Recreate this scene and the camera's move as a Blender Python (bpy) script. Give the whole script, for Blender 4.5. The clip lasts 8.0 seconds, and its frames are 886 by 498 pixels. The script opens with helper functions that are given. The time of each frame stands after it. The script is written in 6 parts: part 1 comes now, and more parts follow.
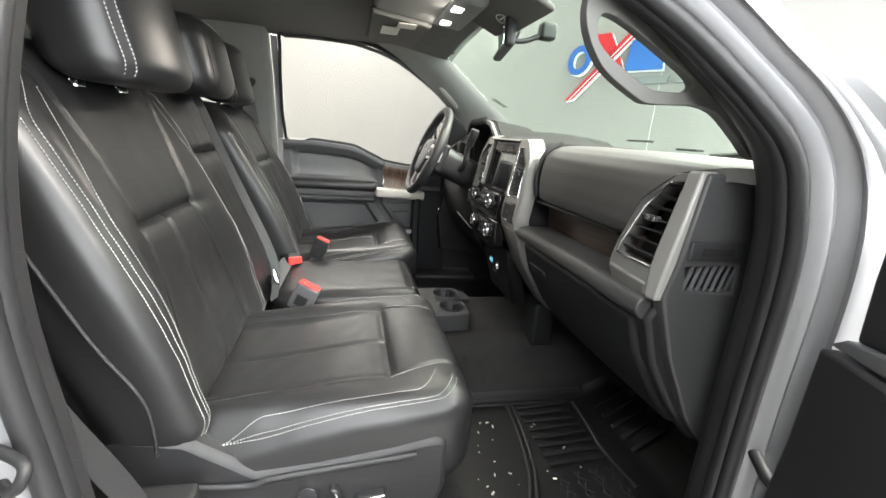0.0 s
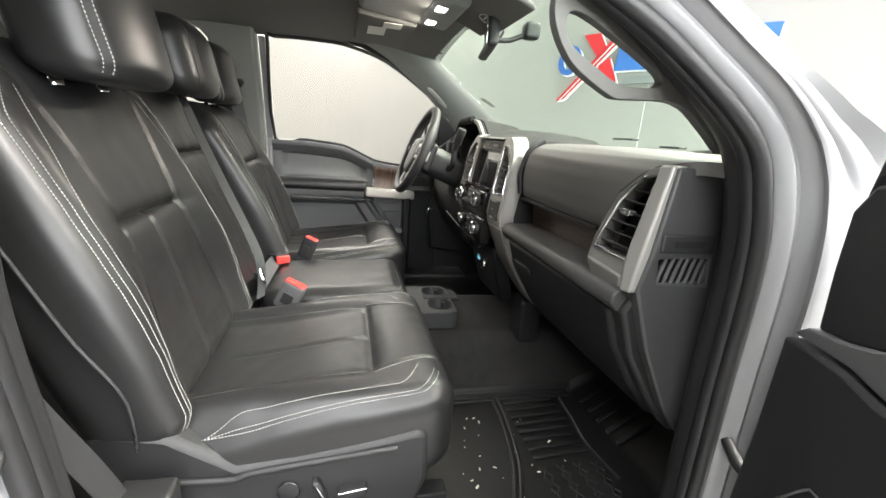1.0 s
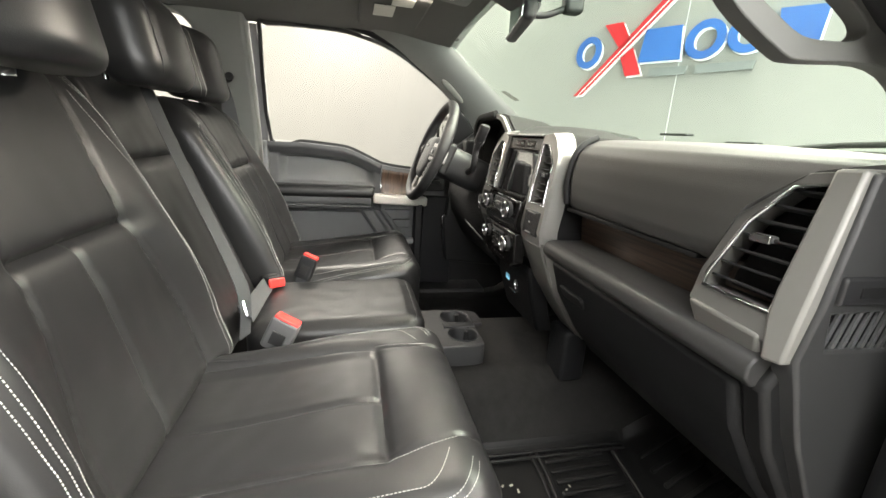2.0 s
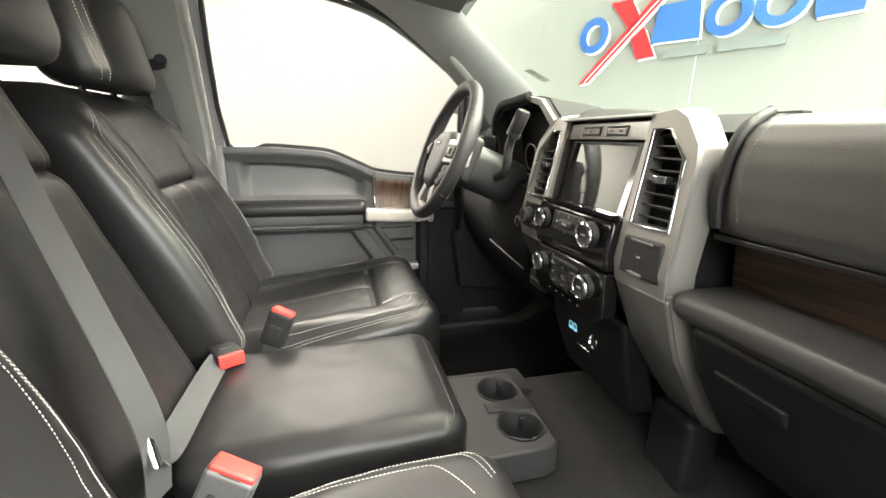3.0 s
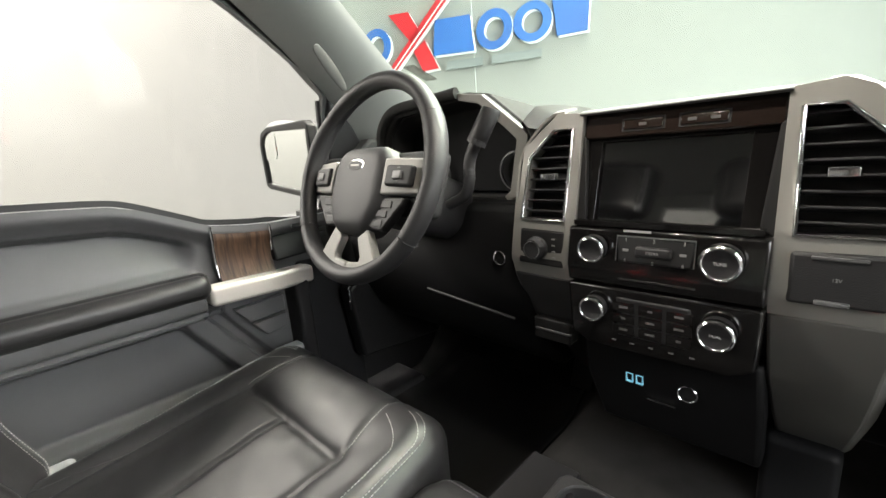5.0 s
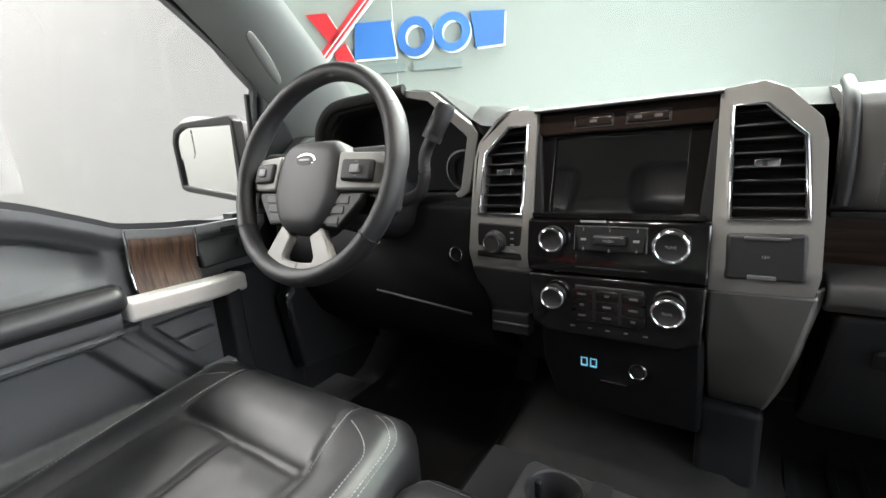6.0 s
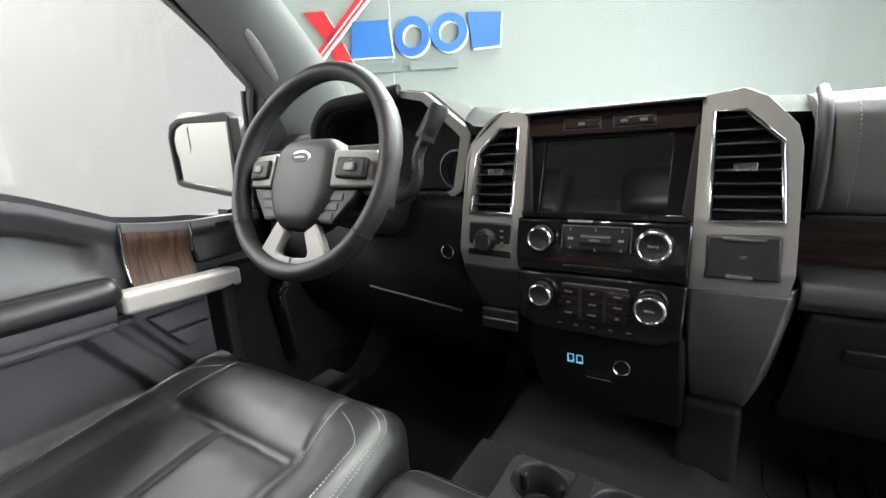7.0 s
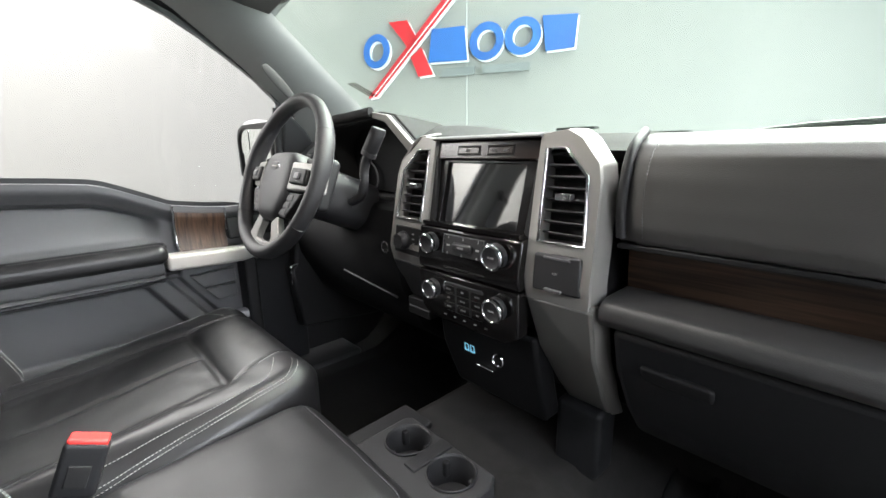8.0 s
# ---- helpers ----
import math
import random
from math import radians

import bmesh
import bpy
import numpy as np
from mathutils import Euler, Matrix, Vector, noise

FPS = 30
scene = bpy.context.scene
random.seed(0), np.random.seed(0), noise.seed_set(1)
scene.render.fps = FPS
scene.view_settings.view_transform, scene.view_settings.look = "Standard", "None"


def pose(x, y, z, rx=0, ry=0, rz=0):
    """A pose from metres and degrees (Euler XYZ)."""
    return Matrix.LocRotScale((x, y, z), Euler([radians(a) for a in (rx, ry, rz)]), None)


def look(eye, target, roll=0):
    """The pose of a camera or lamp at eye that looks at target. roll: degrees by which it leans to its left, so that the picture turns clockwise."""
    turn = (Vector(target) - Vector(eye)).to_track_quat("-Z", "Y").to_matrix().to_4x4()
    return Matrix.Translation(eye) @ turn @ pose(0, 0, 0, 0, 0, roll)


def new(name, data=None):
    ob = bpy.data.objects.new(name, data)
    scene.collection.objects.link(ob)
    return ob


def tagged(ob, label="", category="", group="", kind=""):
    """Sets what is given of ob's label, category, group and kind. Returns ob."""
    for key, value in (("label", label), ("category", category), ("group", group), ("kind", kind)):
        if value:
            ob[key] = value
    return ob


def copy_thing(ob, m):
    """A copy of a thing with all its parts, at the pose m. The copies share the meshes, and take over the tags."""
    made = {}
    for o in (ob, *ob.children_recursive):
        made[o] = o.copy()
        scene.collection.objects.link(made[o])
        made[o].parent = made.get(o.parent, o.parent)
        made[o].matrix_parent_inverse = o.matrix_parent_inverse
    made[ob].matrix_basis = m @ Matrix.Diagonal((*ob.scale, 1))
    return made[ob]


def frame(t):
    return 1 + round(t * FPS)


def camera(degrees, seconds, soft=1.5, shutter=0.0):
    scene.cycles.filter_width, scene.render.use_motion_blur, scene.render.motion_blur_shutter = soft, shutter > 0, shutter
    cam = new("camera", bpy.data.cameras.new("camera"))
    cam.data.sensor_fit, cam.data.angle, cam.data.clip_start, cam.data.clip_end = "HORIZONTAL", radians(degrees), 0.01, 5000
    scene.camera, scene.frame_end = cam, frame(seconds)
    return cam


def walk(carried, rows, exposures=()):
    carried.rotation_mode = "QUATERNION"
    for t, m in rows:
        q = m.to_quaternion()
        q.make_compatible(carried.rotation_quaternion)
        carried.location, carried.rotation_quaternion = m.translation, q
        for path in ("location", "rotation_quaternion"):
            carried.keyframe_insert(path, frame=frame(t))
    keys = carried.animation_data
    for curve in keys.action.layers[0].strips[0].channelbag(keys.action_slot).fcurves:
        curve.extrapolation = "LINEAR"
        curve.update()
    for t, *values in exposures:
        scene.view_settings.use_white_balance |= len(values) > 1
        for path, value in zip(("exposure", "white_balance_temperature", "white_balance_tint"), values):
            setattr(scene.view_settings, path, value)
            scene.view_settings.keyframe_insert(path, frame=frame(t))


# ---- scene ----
cam = camera(93.3, 8.0)
METRES, EYE, TILT, LEAN, TURN = 1.72, 1.45, -15.3, -4.6, 78.0
ROWS = [
    (0.0, 0.0, 0.0, 0.0, 0.0, 0.0, -0.0),
    (0.5, 0.0149, -0.0205, -0.0072, -0.74, 0.06, 0.22),
    (1.0, 0.0162, -0.0056, -0.006, -0.58, 0.15, 0.44),
    (1.5, 0.0112, 0.0396, 0.0063, 0.1, 0.11, 0.65),
    (3.0, -0.0623, 0.3559, 0.0792, -1.39, 0.34, 3.98),
    (3.5, -0.0997, 0.4549, 0.1097, -6.27, 0.19, 7.26),
    (4.0, -0.1402, 0.5293, 0.136, -13.88, -0.27, 11.1),
    (4.5, -0.179, 0.575, 0.1563, -23.09, -1.32, 14.45),
    (5.0, -0.2079, 0.6018, 0.1607, -31.88, -2.77, 16.75),
    (6.5, -0.2423, 0.6335, 0.1613, -45.29, -5.51, 17.69),
    (7.0, -0.2419, 0.6218, 0.1588, -44.3, -5.39, 16.96),
    (7.5, -0.2095, 0.5565, 0.1454, -38.76, -4.29, 15.28),
    (8.0, -0.1395, 0.4345, 0.1185, -29.55, -2.38, 12.52),
]
EXPOSURES = [(0.0, 0.1, 6500, 10), (1.5, 0.1, 6750, 10), (2.8, 0.5, 7000, 9), (3.5, 0.72, 6900, 10), (4.1, 0.68, 6850, 10), (4.5, 0.25, 6900, 10), (5.2, 0.2, 6500, 10), (6.4, 0.2, 6180, 12), (8.0, 0.2, 6180, 12)]
walk(cam, [(t, pose(1.294, 0, EYE, TILT, LEAN, TURN) @ pose(METRES * x, METRES * y, METRES * z, 90 + pitch, roll, yaw)) for t, x, y, z, yaw, pitch, roll in ROWS], EXPOSURES)

# ---- world and light: a closed white photo booth with assumed, unseen ceiling panels ----
world = bpy.data.worlds.new("booth_air")
scene.world = world
world.use_nodes = True
world.node_tree.nodes["Background"].inputs[0].default_value = (0.75, 0.78, 0.8, 1)
world.node_tree.nodes["Background"].inputs[1].default_value = 0.1


def panel_light(name, eye, target, sx, sy, watts, colour):
    data = bpy.data.lights.new(name, "AREA")
    data.shape, data.size, data.size_y, data.energy, data.color = "RECTANGLE", sx, sy, watts, colour
    ob = new(name, data)
    ob.matrix_world = look(eye, target)
    return ob


WARM, COOL = (1.0, 0.965, 0.905), (0.955, 0.985, 1.0)
panel_light("ceiling_panel_light_front", (0.3, 2.3, 4.15), (0.2, 0.7, 0.9), 5.0, 3.2, 1220, WARM).data.spread = 1.75
panel_light("ceiling_panel_light_side", (2.2, -0.8, 4.15), (1.5, -0.6, 0), 2.2, 6.0, 470, COOL)
# added fill at the right wall, out of view, to brighten the cab
panel_light("side_fill_light", (3.3, 0.25, 1.9), (0.0, -0.3, 1.2), 7.5, 3.8, 520, COOL).data.spread = 2.0
# three more added fills, unseen, lifting the left walls and the front corner
panel_light("left_fill_light", (-4.2, -1.0, 4.15), (-4.2, -0.99, 0), 2.4, 4.6, 600, WARM)
panel_light("far_left_fill_light", (-6.4, -4.4, 4.15), (-6.4, -4.39, 0), 2.4, 2.6, 650, WARM)
panel_light("corner_fill_light", (1.9, 3.2, 4.15), (1.9, 3.21, 0), 2.2, 2.2, 8, WARM)
for lamp_x in (-0.082, 0.068):
    panel_light("map_lamp_light", (lamp_x, 0.268, 1.768), (lamp_x * 1.5, -0.12, 1.0), 0.04, 0.024, 2.2, (1.0, 0.93, 0.82))


# ---- materials ----
def material(name, colour, rough=0.5, metal=0.0, vary=0.12, vary_size=6.0, grain=0.0, grain_size=600.0, fold=0.0, kind="noise", coat=0.0, spec=0.5, rough_vary=0.08, tint=None):
    m = bpy.data.materials.new(name)
    m.use_nodes = True
    nt = m.node_tree
    b = nt.nodes["Principled BSDF"]
    b.inputs["Metallic"].default_value = metal
    b.inputs["Specular IOR Level"].default_value = spec
    b.inputs["Coat Weight"].default_value = coat
    b.inputs["Coat Roughness"].default_value = 0.05
    co = nt.nodes.new("ShaderNodeTexCoord")
    big = nt.nodes.new("ShaderNodeTexNoise")
    big.inputs["Scale"].default_value, big.inputs["Detail"].default_value, big.inputs["Roughness"].default_value = vary_size, 6, 0.65
    nt.links.new(co.outputs["Object"], big.inputs["Vector"])
    mix = nt.nodes.new("ShaderNodeMix")
    mix.data_type = "RGBA"
    lo = [c * (1 - vary) for c in colour]
    hi = [min(1, c * (1 + vary)) for c in (tint or colour)]
    mix.inputs[6].default_value, mix.inputs[7].default_value = (*lo, 1), (*hi, 1)
    nt.links.new(big.outputs["Fac"], mix.inputs[0])
    nt.links.new(mix.outputs[2], b.inputs["Base Color"])
    rr = nt.nodes.new("ShaderNodeMapRange")
    rr.inputs[3].default_value, rr.inputs[4].default_value = max(0.02, rough - rough_vary), min(1, rough + rough_vary)
    nt.links.new(big.outputs["Fac"], rr.inputs[0])
    nt.links.new(rr.outputs[0], b.inputs["Roughness"])
    if grain:
        fine = nt.nodes.new("ShaderNodeTexVoronoi" if kind == "cells" else "ShaderNodeTexNoise")
        fine.inputs["Scale"].default_value = grain_size
        nt.links.new(co.outputs["Object"], fine.inputs["Vector"])
        bump = nt.nodes.new("ShaderNodeBump")
        bump.inputs["Strength"].default_value, bump.inputs["Distance"].default_value = grain, 0.0006
        nt.links.new(fine.outputs[0], bump.inputs["Height"])
        nt.links.new(bump.outputs[0], b.inputs["Normal"])
        if fold:
            soft = nt.nodes.new("ShaderNodeTexNoise")
            soft.inputs["Scale"].default_value, soft.inputs["Detail"].default_value, soft.inputs["Distortion"].default_value = 13.0, 1, 0.6
            nt.links.new(co.outputs["Object"], soft.inputs["Vector"])
            wide = nt.nodes.new("ShaderNodeBump")
            wide.inputs["Strength"].default_value, wide.inputs["Distance"].default_value = fold, 0.01
            nt.links.new(soft.outputs[0], wide.inputs["Height"])
            nt.links.new(wide.outputs[0], bump.inputs["Normal"])
    return m


def wood_material(name="dark_walnut_trim", grain=(3.0, 22.0, 60.0)):
    m = material(name, (0.06, 0.035, 0.02), 0.36, vary=0.3, coat=0.08)
    nt = m.node_tree
    b = nt.nodes["Principled BSDF"]
    co = nt.nodes.new("ShaderNodeTexCoord")
    sc = nt.nodes.new("ShaderNodeMapping")
    sc.inputs["Scale"].default_value = grain
    wave = nt.nodes.new("ShaderNodeTexNoise")
    wave.inputs["Scale"].default_value, wave.inputs["Detail"].default_value, wave.inputs["Distortion"].default_value = 2.2, 8, 0.8
    ramp = nt.nodes.new("ShaderNodeValToRGB")
    ramp.color_ramp.elements[0].position, ramp.color_ramp.elements[0].color = 0.32, (0.022, 0.013, 0.009, 1)
    ramp.color_ramp.elements[1].position, ramp.color_ramp.elements[1].color = 0.68, (0.095, 0.058, 0.038, 1)
    nt.links.new(co.outputs["Object"], sc.inputs[0])
    nt.links.new(sc.outputs[0], wave.inputs["Vector"])
    nt.links.new(wave.outputs["Fac"], ramp.inputs[0])
    nt.links.new(ramp.outputs[0], b.inputs["Base Color"])
    return m


def glass_material(name, tint):
    """Thin clear pane: light passes tinted, with a faint gloss."""
    m = bpy.data.materials.new(name)
    m.use_nodes = True
    nt = m.node_tree
    nt.nodes.remove(nt.nodes["Principled BSDF"])
    see, gloss, mix = (nt.nodes.new(k) for k in ("ShaderNodeBsdfTransparent", "ShaderNodeBsdfGlossy", "ShaderNodeMixShader"))
    see.inputs["Color"].default_value = (*tint, 1)
    gloss.inputs["Roughness"].default_value = 0.01
    mix.inputs[0].default_value = 0.035
    nt.links.new(see.outputs[0], mix.inputs[1])
    nt.links.new(gloss.outputs[0], mix.inputs[2])
    nt.links.new(mix.outputs[0], nt.nodes["Material Output"].inputs["Surface"])
    return m


def glow_material(name, colour, strength):
    m = bpy.data.materials.new(name)
    m.use_nodes = True
    b = m.node_tree.nodes["Principled BSDF"]
    b.inputs["Base Color"].default_value = (*colour, 1)
    b.inputs["Emission Color"].default_value, b.inputs["Emission Strength"].default_value = (*colour, 1), strength
    return m


LEATHER = material("black_leather", (0.0145, 0.0145, 0.015), 0.37, spec=0.52, fold=0.05, vary=0.12, vary_size=9, grain=0.12, grain_size=750, kind="cells", rough_vary=0.05)
# leather copy with its specular cut, to hold down the window sheen
MID_LEATHER = material("dulled_cushion_leather", (0.013, 0.013, 0.0134), 0.36, spec=0.3, fold=0.06, vary=0.14, vary_size=9, grain=0.12, grain_size=750, kind="cells", rough_vary=0.06)
LEATHER_SIDE = material("black_vinyl", (0.016, 0.016, 0.017), 0.54, vary=0.15, grain=0.3, grain_size=600, kind="cells")
STITCH = material("grey_white_thread", (0.42, 0.415, 0.395), 0.7)
PLASTIC = material("black_grained_plastic", (0.018, 0.018, 0.0193), 0.5, grain=0.4, grain_size=900, kind="cells")
PLASTIC_DARK = material("matt_black_plastic", (0.011, 0.011, 0.0116), 0.55, grain=0.3, grain_size=700, spec=0.4)
PLASTIC_GREY = material("charcoal_plastic", (0.10, 0.101, 0.104), 0.35, grain=0.4, grain_size=900, kind="cells")
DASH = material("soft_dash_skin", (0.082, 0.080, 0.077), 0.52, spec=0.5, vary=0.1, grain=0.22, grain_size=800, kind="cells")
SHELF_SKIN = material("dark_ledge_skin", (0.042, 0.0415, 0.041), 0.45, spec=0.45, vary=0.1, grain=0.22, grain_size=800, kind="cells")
DASH_TOP = material("matt_black_dash_top", (0.022, 0.022, 0.0215), 0.7, vary=0.12, grain=0.25, grain_size=800, kind="cells", spec=0.12)
SATIN = material("satin_silver_plastic", (0.275, 0.268, 0.253), 0.47, metal=0.3, vary=0.06, grain=0.08, grain_size=1200)
PULL_SILVER = material("pale_champagne_plastic", (0.52, 0.50, 0.465), 0.4, metal=0.15, vary=0.05, grain=0.06, grain_size=1200)
CHROME = material("chrome", (0.75, 0.75, 0.76), 0.12, metal=1.0, vary=0.03)
PIANO = material("gloss_black_panel", (0.006, 0.0055, 0.0055), 0.14, vary=0.2, rough_vary=0.04)
SCREEN = material("black_screen_glass", (0.004, 0.004, 0.0045), 0.05, spec=1.0, coat=1.0, vary=0.1, rough_vary=0.02)
SCREEN.node_tree.nodes["Principled BSDF"].inputs["IOR"].default_value = 2.3
WOOD = wood_material()
WOOD_UPRIGHT = wood_material("walnut_trim_upright_grain", (20.0, 55.0, 4.0))
LINER = material("grey_headliner_cloth", (0.13, 0.128, 0.122), 0.95, vary=0.08, grain=0.7, grain_size=1300, spec=0.1)
TRIM = material("grey_pillar_plastic", (0.17, 0.175, 0.165), 0.6, grain=0.4, grain_size=900)
CARPET = material("black_carpet", (0.023, 0.0225, 0.022), 1.0, vary=0.5, vary_size=28, grain=1.0, grain_size=1500, spec=0.1)
RUBBER = material("black_rubber_mat", (0.009, 0.009, 0.009), 0.42, vary=0.25, vary_size=14, grain=0.4, grain_size=500)
SEAL = material("black_rubber_seal", (0.011, 0.011, 0.012), 0.5, grain=0.2)
PAINT = material("silver_white_paint", (0.25, 0.25, 0.258), 0.42, metal=0.2, vary=0.03, coat=0.2, grain=0.05, grain_size=2500)
RED = material("red_button_plastic", (0.62, 0.03, 0.025), 0.4, vary=0.1)
WEB = material("grey_belt_webbing", (0.04, 0.042, 0.045), 0.6, vary=0.12, grain=0.8, grain_size=900)
LEGEND = material("white_legend_print", (0.3, 0.3, 0.3), 0.6)
LEGEND_DIM = material("dark_grey_legend_print", (0.10, 0.10, 0.10), 0.6)
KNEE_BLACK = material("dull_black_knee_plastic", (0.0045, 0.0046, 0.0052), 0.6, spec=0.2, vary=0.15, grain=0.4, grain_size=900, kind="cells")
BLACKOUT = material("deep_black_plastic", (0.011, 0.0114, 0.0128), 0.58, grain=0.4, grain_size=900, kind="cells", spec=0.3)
CUP_GREY = material("charcoal_cup_block_plastic", (0.042, 0.042, 0.043), 0.45, vary=0.1, grain=0.3, grain_size=900)
BUCKLE_GREY = material("grey_buckle_plastic", (0.07, 0.07, 0.072), 0.5, vary=0.1, grain=0.3, grain_size=900)
BROWN_GLOSS = material("brown_black_gloss_panel", (0.016, 0.010, 0.008), 0.2, vary=0.2, vary_size=20, rough_vary=0.05)
GRIP_GREY = material("grey_grab_handle_plastic", (0.10, 0.10, 0.094), 0.62, grain=0.4, grain_size=900, spec=0.35)
GRAPHITE = material("graphite_satin_plastic", (0.19, 0.186, 0.176), 0.42, metal=0.35, vary=0.06, grain=0.1, grain_size=1200)
WALL = material("white_booth_wall", (0.24, 0.24, 0.232), 0.55, vary=0.02, vary_size=1.3, grain=0.05, grain_size=60)
FLOOR = material("grey_booth_floor", (0.42, 0.42, 0.42), 0.4, vary=0.08, vary_size=2.0)
BLUE = material("blue_sign_face", (0.014, 0.055, 0.26), 0.45, vary=0.25, vary_size=2.5, tint=(0.03, 0.14, 0.42))
CRIMSON = material("red_sign_face", (0.45, 0.022, 0.03), 0.35, vary=0.1)
SIGN_GREY = material("grey_sign_face", (0.17, 0.185, 0.19), 0.4)
SIGN_EDGE = material("pale_sign_edge", (0.72, 0.76, 0.78), 0.4)
PAPER = material("pale_label_paper", (0.5, 0.49, 0.44), 0.6, vary=0.1, vary_size=60)
MIRROR = material("mirror_glass", (0.85, 0.87, 0.86), 0.02, metal=1.0, vary=0.01, rough_vary=0.01)
WINDSCREEN = glass_material("green_tinted_glass", (0.835, 0.90, 0.85))
STICKER = glass_material("grey_film_sticker", (0.72, 0.70, 0.69))
GLASS = glass_material("clear_side_glass", (0.905, 0.905, 0.89))
LAMP = glow_material("lit_map_lamp", (1.0, 0.97, 0.9), 6.0)
USB_BLUE = glow_material("blue_port_light", (0.2, 0.5, 0.65), 0.5)
DEBRIS = material("pale_crumbs", (0.62, 0.6, 0.5), 0.8)
SILL_SILVER = material("pale_sill_paint", (0.42, 0.42, 0.43), 0.42, vary=0.08, coat=0.2)


# ---- building helpers ----
def smooth01(a, b, x):
    k = max(0.0, min(1.0, (x - a) / (b - a)))
    return k * k * (3 - 2 * k)


def bell(d, s):
    return math.exp(-(d / s) ** 2)


def line_at(table, x):
    """Straight-line reading of a small table of (x, value)."""
    if x <= table[0][0]:
        return table[0][1]
    for (a, va), (b, vb) in zip(table, table[1:]):
        if x <= b:
            return va + (vb - va) * (x - a) / (b - a)
    return table[-1][1]


def thing(name, label, category, at=(0, 0, 0), group="", kind=""):
    ob = new(name)
    ob.empty_display_size = 0.05
    ob.location = at
    return tagged(ob, label, category, group, kind)


def part(name, bm, mat, parent=None, label="", bevel=0.0, smooth=True, kind=""):
    """One mesh object, its vertices given in world places."""
    bmesh.ops.recalc_face_normals(bm, faces=bm.faces[:])
    me = bpy.data.meshes.new(name)
    bm.to_mesh(me)
    bm.free()
    me.materials.append(mat)
    if smooth:
        me.shade_smooth()
        me.set_sharp_from_angle(angle=radians(48))
    ob = new(name, me)
    if parent is not None:
        ob.parent = parent
        if parent.type == "EMPTY":
            ob.matrix_parent_inverse = Matrix.Translation(-parent.location)
    if bevel:
        mod = ob.modifiers.new("edge", "BEVEL")
        mod.width, mod.segments, mod.limit_method, mod.angle_limit = bevel, 2, "ANGLE", radians(38)
    return tagged(ob, label, kind=kind)


def round_point(q, h, r):
    inner = [max(-(h[a] - r[a]), min(h[a] - r[a], q[a])) for a in range(3)]
    d = [(q[a] - inner[a]) / r[a] for a in range(3)]
    n = math.sqrt(sum(v * v for v in d)) or 1
    return [inner[a] + r[a] * d[a] / n for a in range(3)]


def soft_box(size, r, step, f, bm=None):
    """A rounded box of even quads, each vertex sent through f(x, y, z)."""
    r = (r, r, r) if isinstance(r, (int, float)) else r
    h = [s / 2 for s in size]
    r = [min(r[a], h[a] * 0.98) for a in range(3)]
    axes = []
    for a in range(3):
        k = 4
        edge = [-h[a] + r[a] * (1 - math.tan(math.pi / 4 * (1 - i / k))) for i in range(k)]
        inner = 2 * (h[a] - r[a])
        n = max(1, math.ceil(inner / step))
        mid = [-(h[a] - r[a]) + inner * i / n for i in range(n + 1)]
        axes.append(edge + mid + [-e for e in reversed(edge)])
    bm = bm or bmesh.new()
    made = {}

    def v(i, j, k):
        if (i, j, k) not in made:
            made[i, j, k] = bm.verts.new(f(*round_point((axes[0][i], axes[1][j], axes[2][k]), h, r)))
        return made[i, j, k]

    n = [len(a) - 1 for a in axes]
    for i in range(n[0]):
        for j in range(n[1]):
            for k in (0, n[2]):
                bm.faces.new((v(i, j, k), v(i + 1, j, k), v(i + 1, j + 1, k), v(i, j + 1, k)))
    for i in range(n[0]):
        for k in range(n[2]):
            for j in (0, n[1]):
                bm.faces.new((v(i, j, k), v(i + 1, j, k), v(i + 1, j, k + 1), v(i, j, k + 1)))
    for j in range(n[1]):
        for k in range(n[2]):
            for i in (0, n[0]):
                bm.faces.new((v(i, j, k), v(i, j + 1, k), v(i, j + 1, k + 1), v(i, j, k + 1)))
    return bm


def box(x0, x1, y0, y1, z0, z1, r=0.004, bm=None, m=None):
    cx, cy, cz = (x0 + x1) / 2, (y0 + y1) / 2, (z0 + z1) / 2

    def f(x, y, z):
        p = Vector((cx + x, cy + y, cz + z))
        return m @ p if m else p
    return soft_box((x1 - x0, y1 - y0, z1 - z0), r, 9.0, f, bm)


def plate(outline, holes, f, thick, cuts=()):
    """A plate with holes: 2D outline (a, b), placed by f(a, b, depth) with depth from 0 to thick."""
    bm = bmesh.new()
    loops = []
    for pts in (outline, *holes):
        vs = [bm.verts.new((a, b, 0)) for a, b in pts]
        loops.append([bm.edges.new((vs[i], vs[(i + 1) % len(vs)])) for i in range(len(vs))])
    if holes:
        bmesh.ops.triangle_fill(bm, use_beauty=True, edges=bm.edges[:], normal=(0, 0, 1))
    else:
        bm.faces.new([v for v in bm.verts])
    for axis, at in cuts:
        n = (1, 0, 0) if axis == "a" else (0, 1, 0)
        bmesh.ops.bisect_plane(bm, geom=bm.verts[:] + bm.edges[:] + bm.faces[:], plane_co=(at * n[0], at * n[1], 0), plane_no=n)
    top = bm.faces[:]
    out = bmesh.ops.extrude_face_region(bm, geom=top)
    for e in out["geom"]:
        if isinstance(e, bmesh.types.BMVert):
            e.co.z = thick
    for v in bm.verts:
        v.co = f(v.co.x, v.co.y, v.co.z)
    return bm


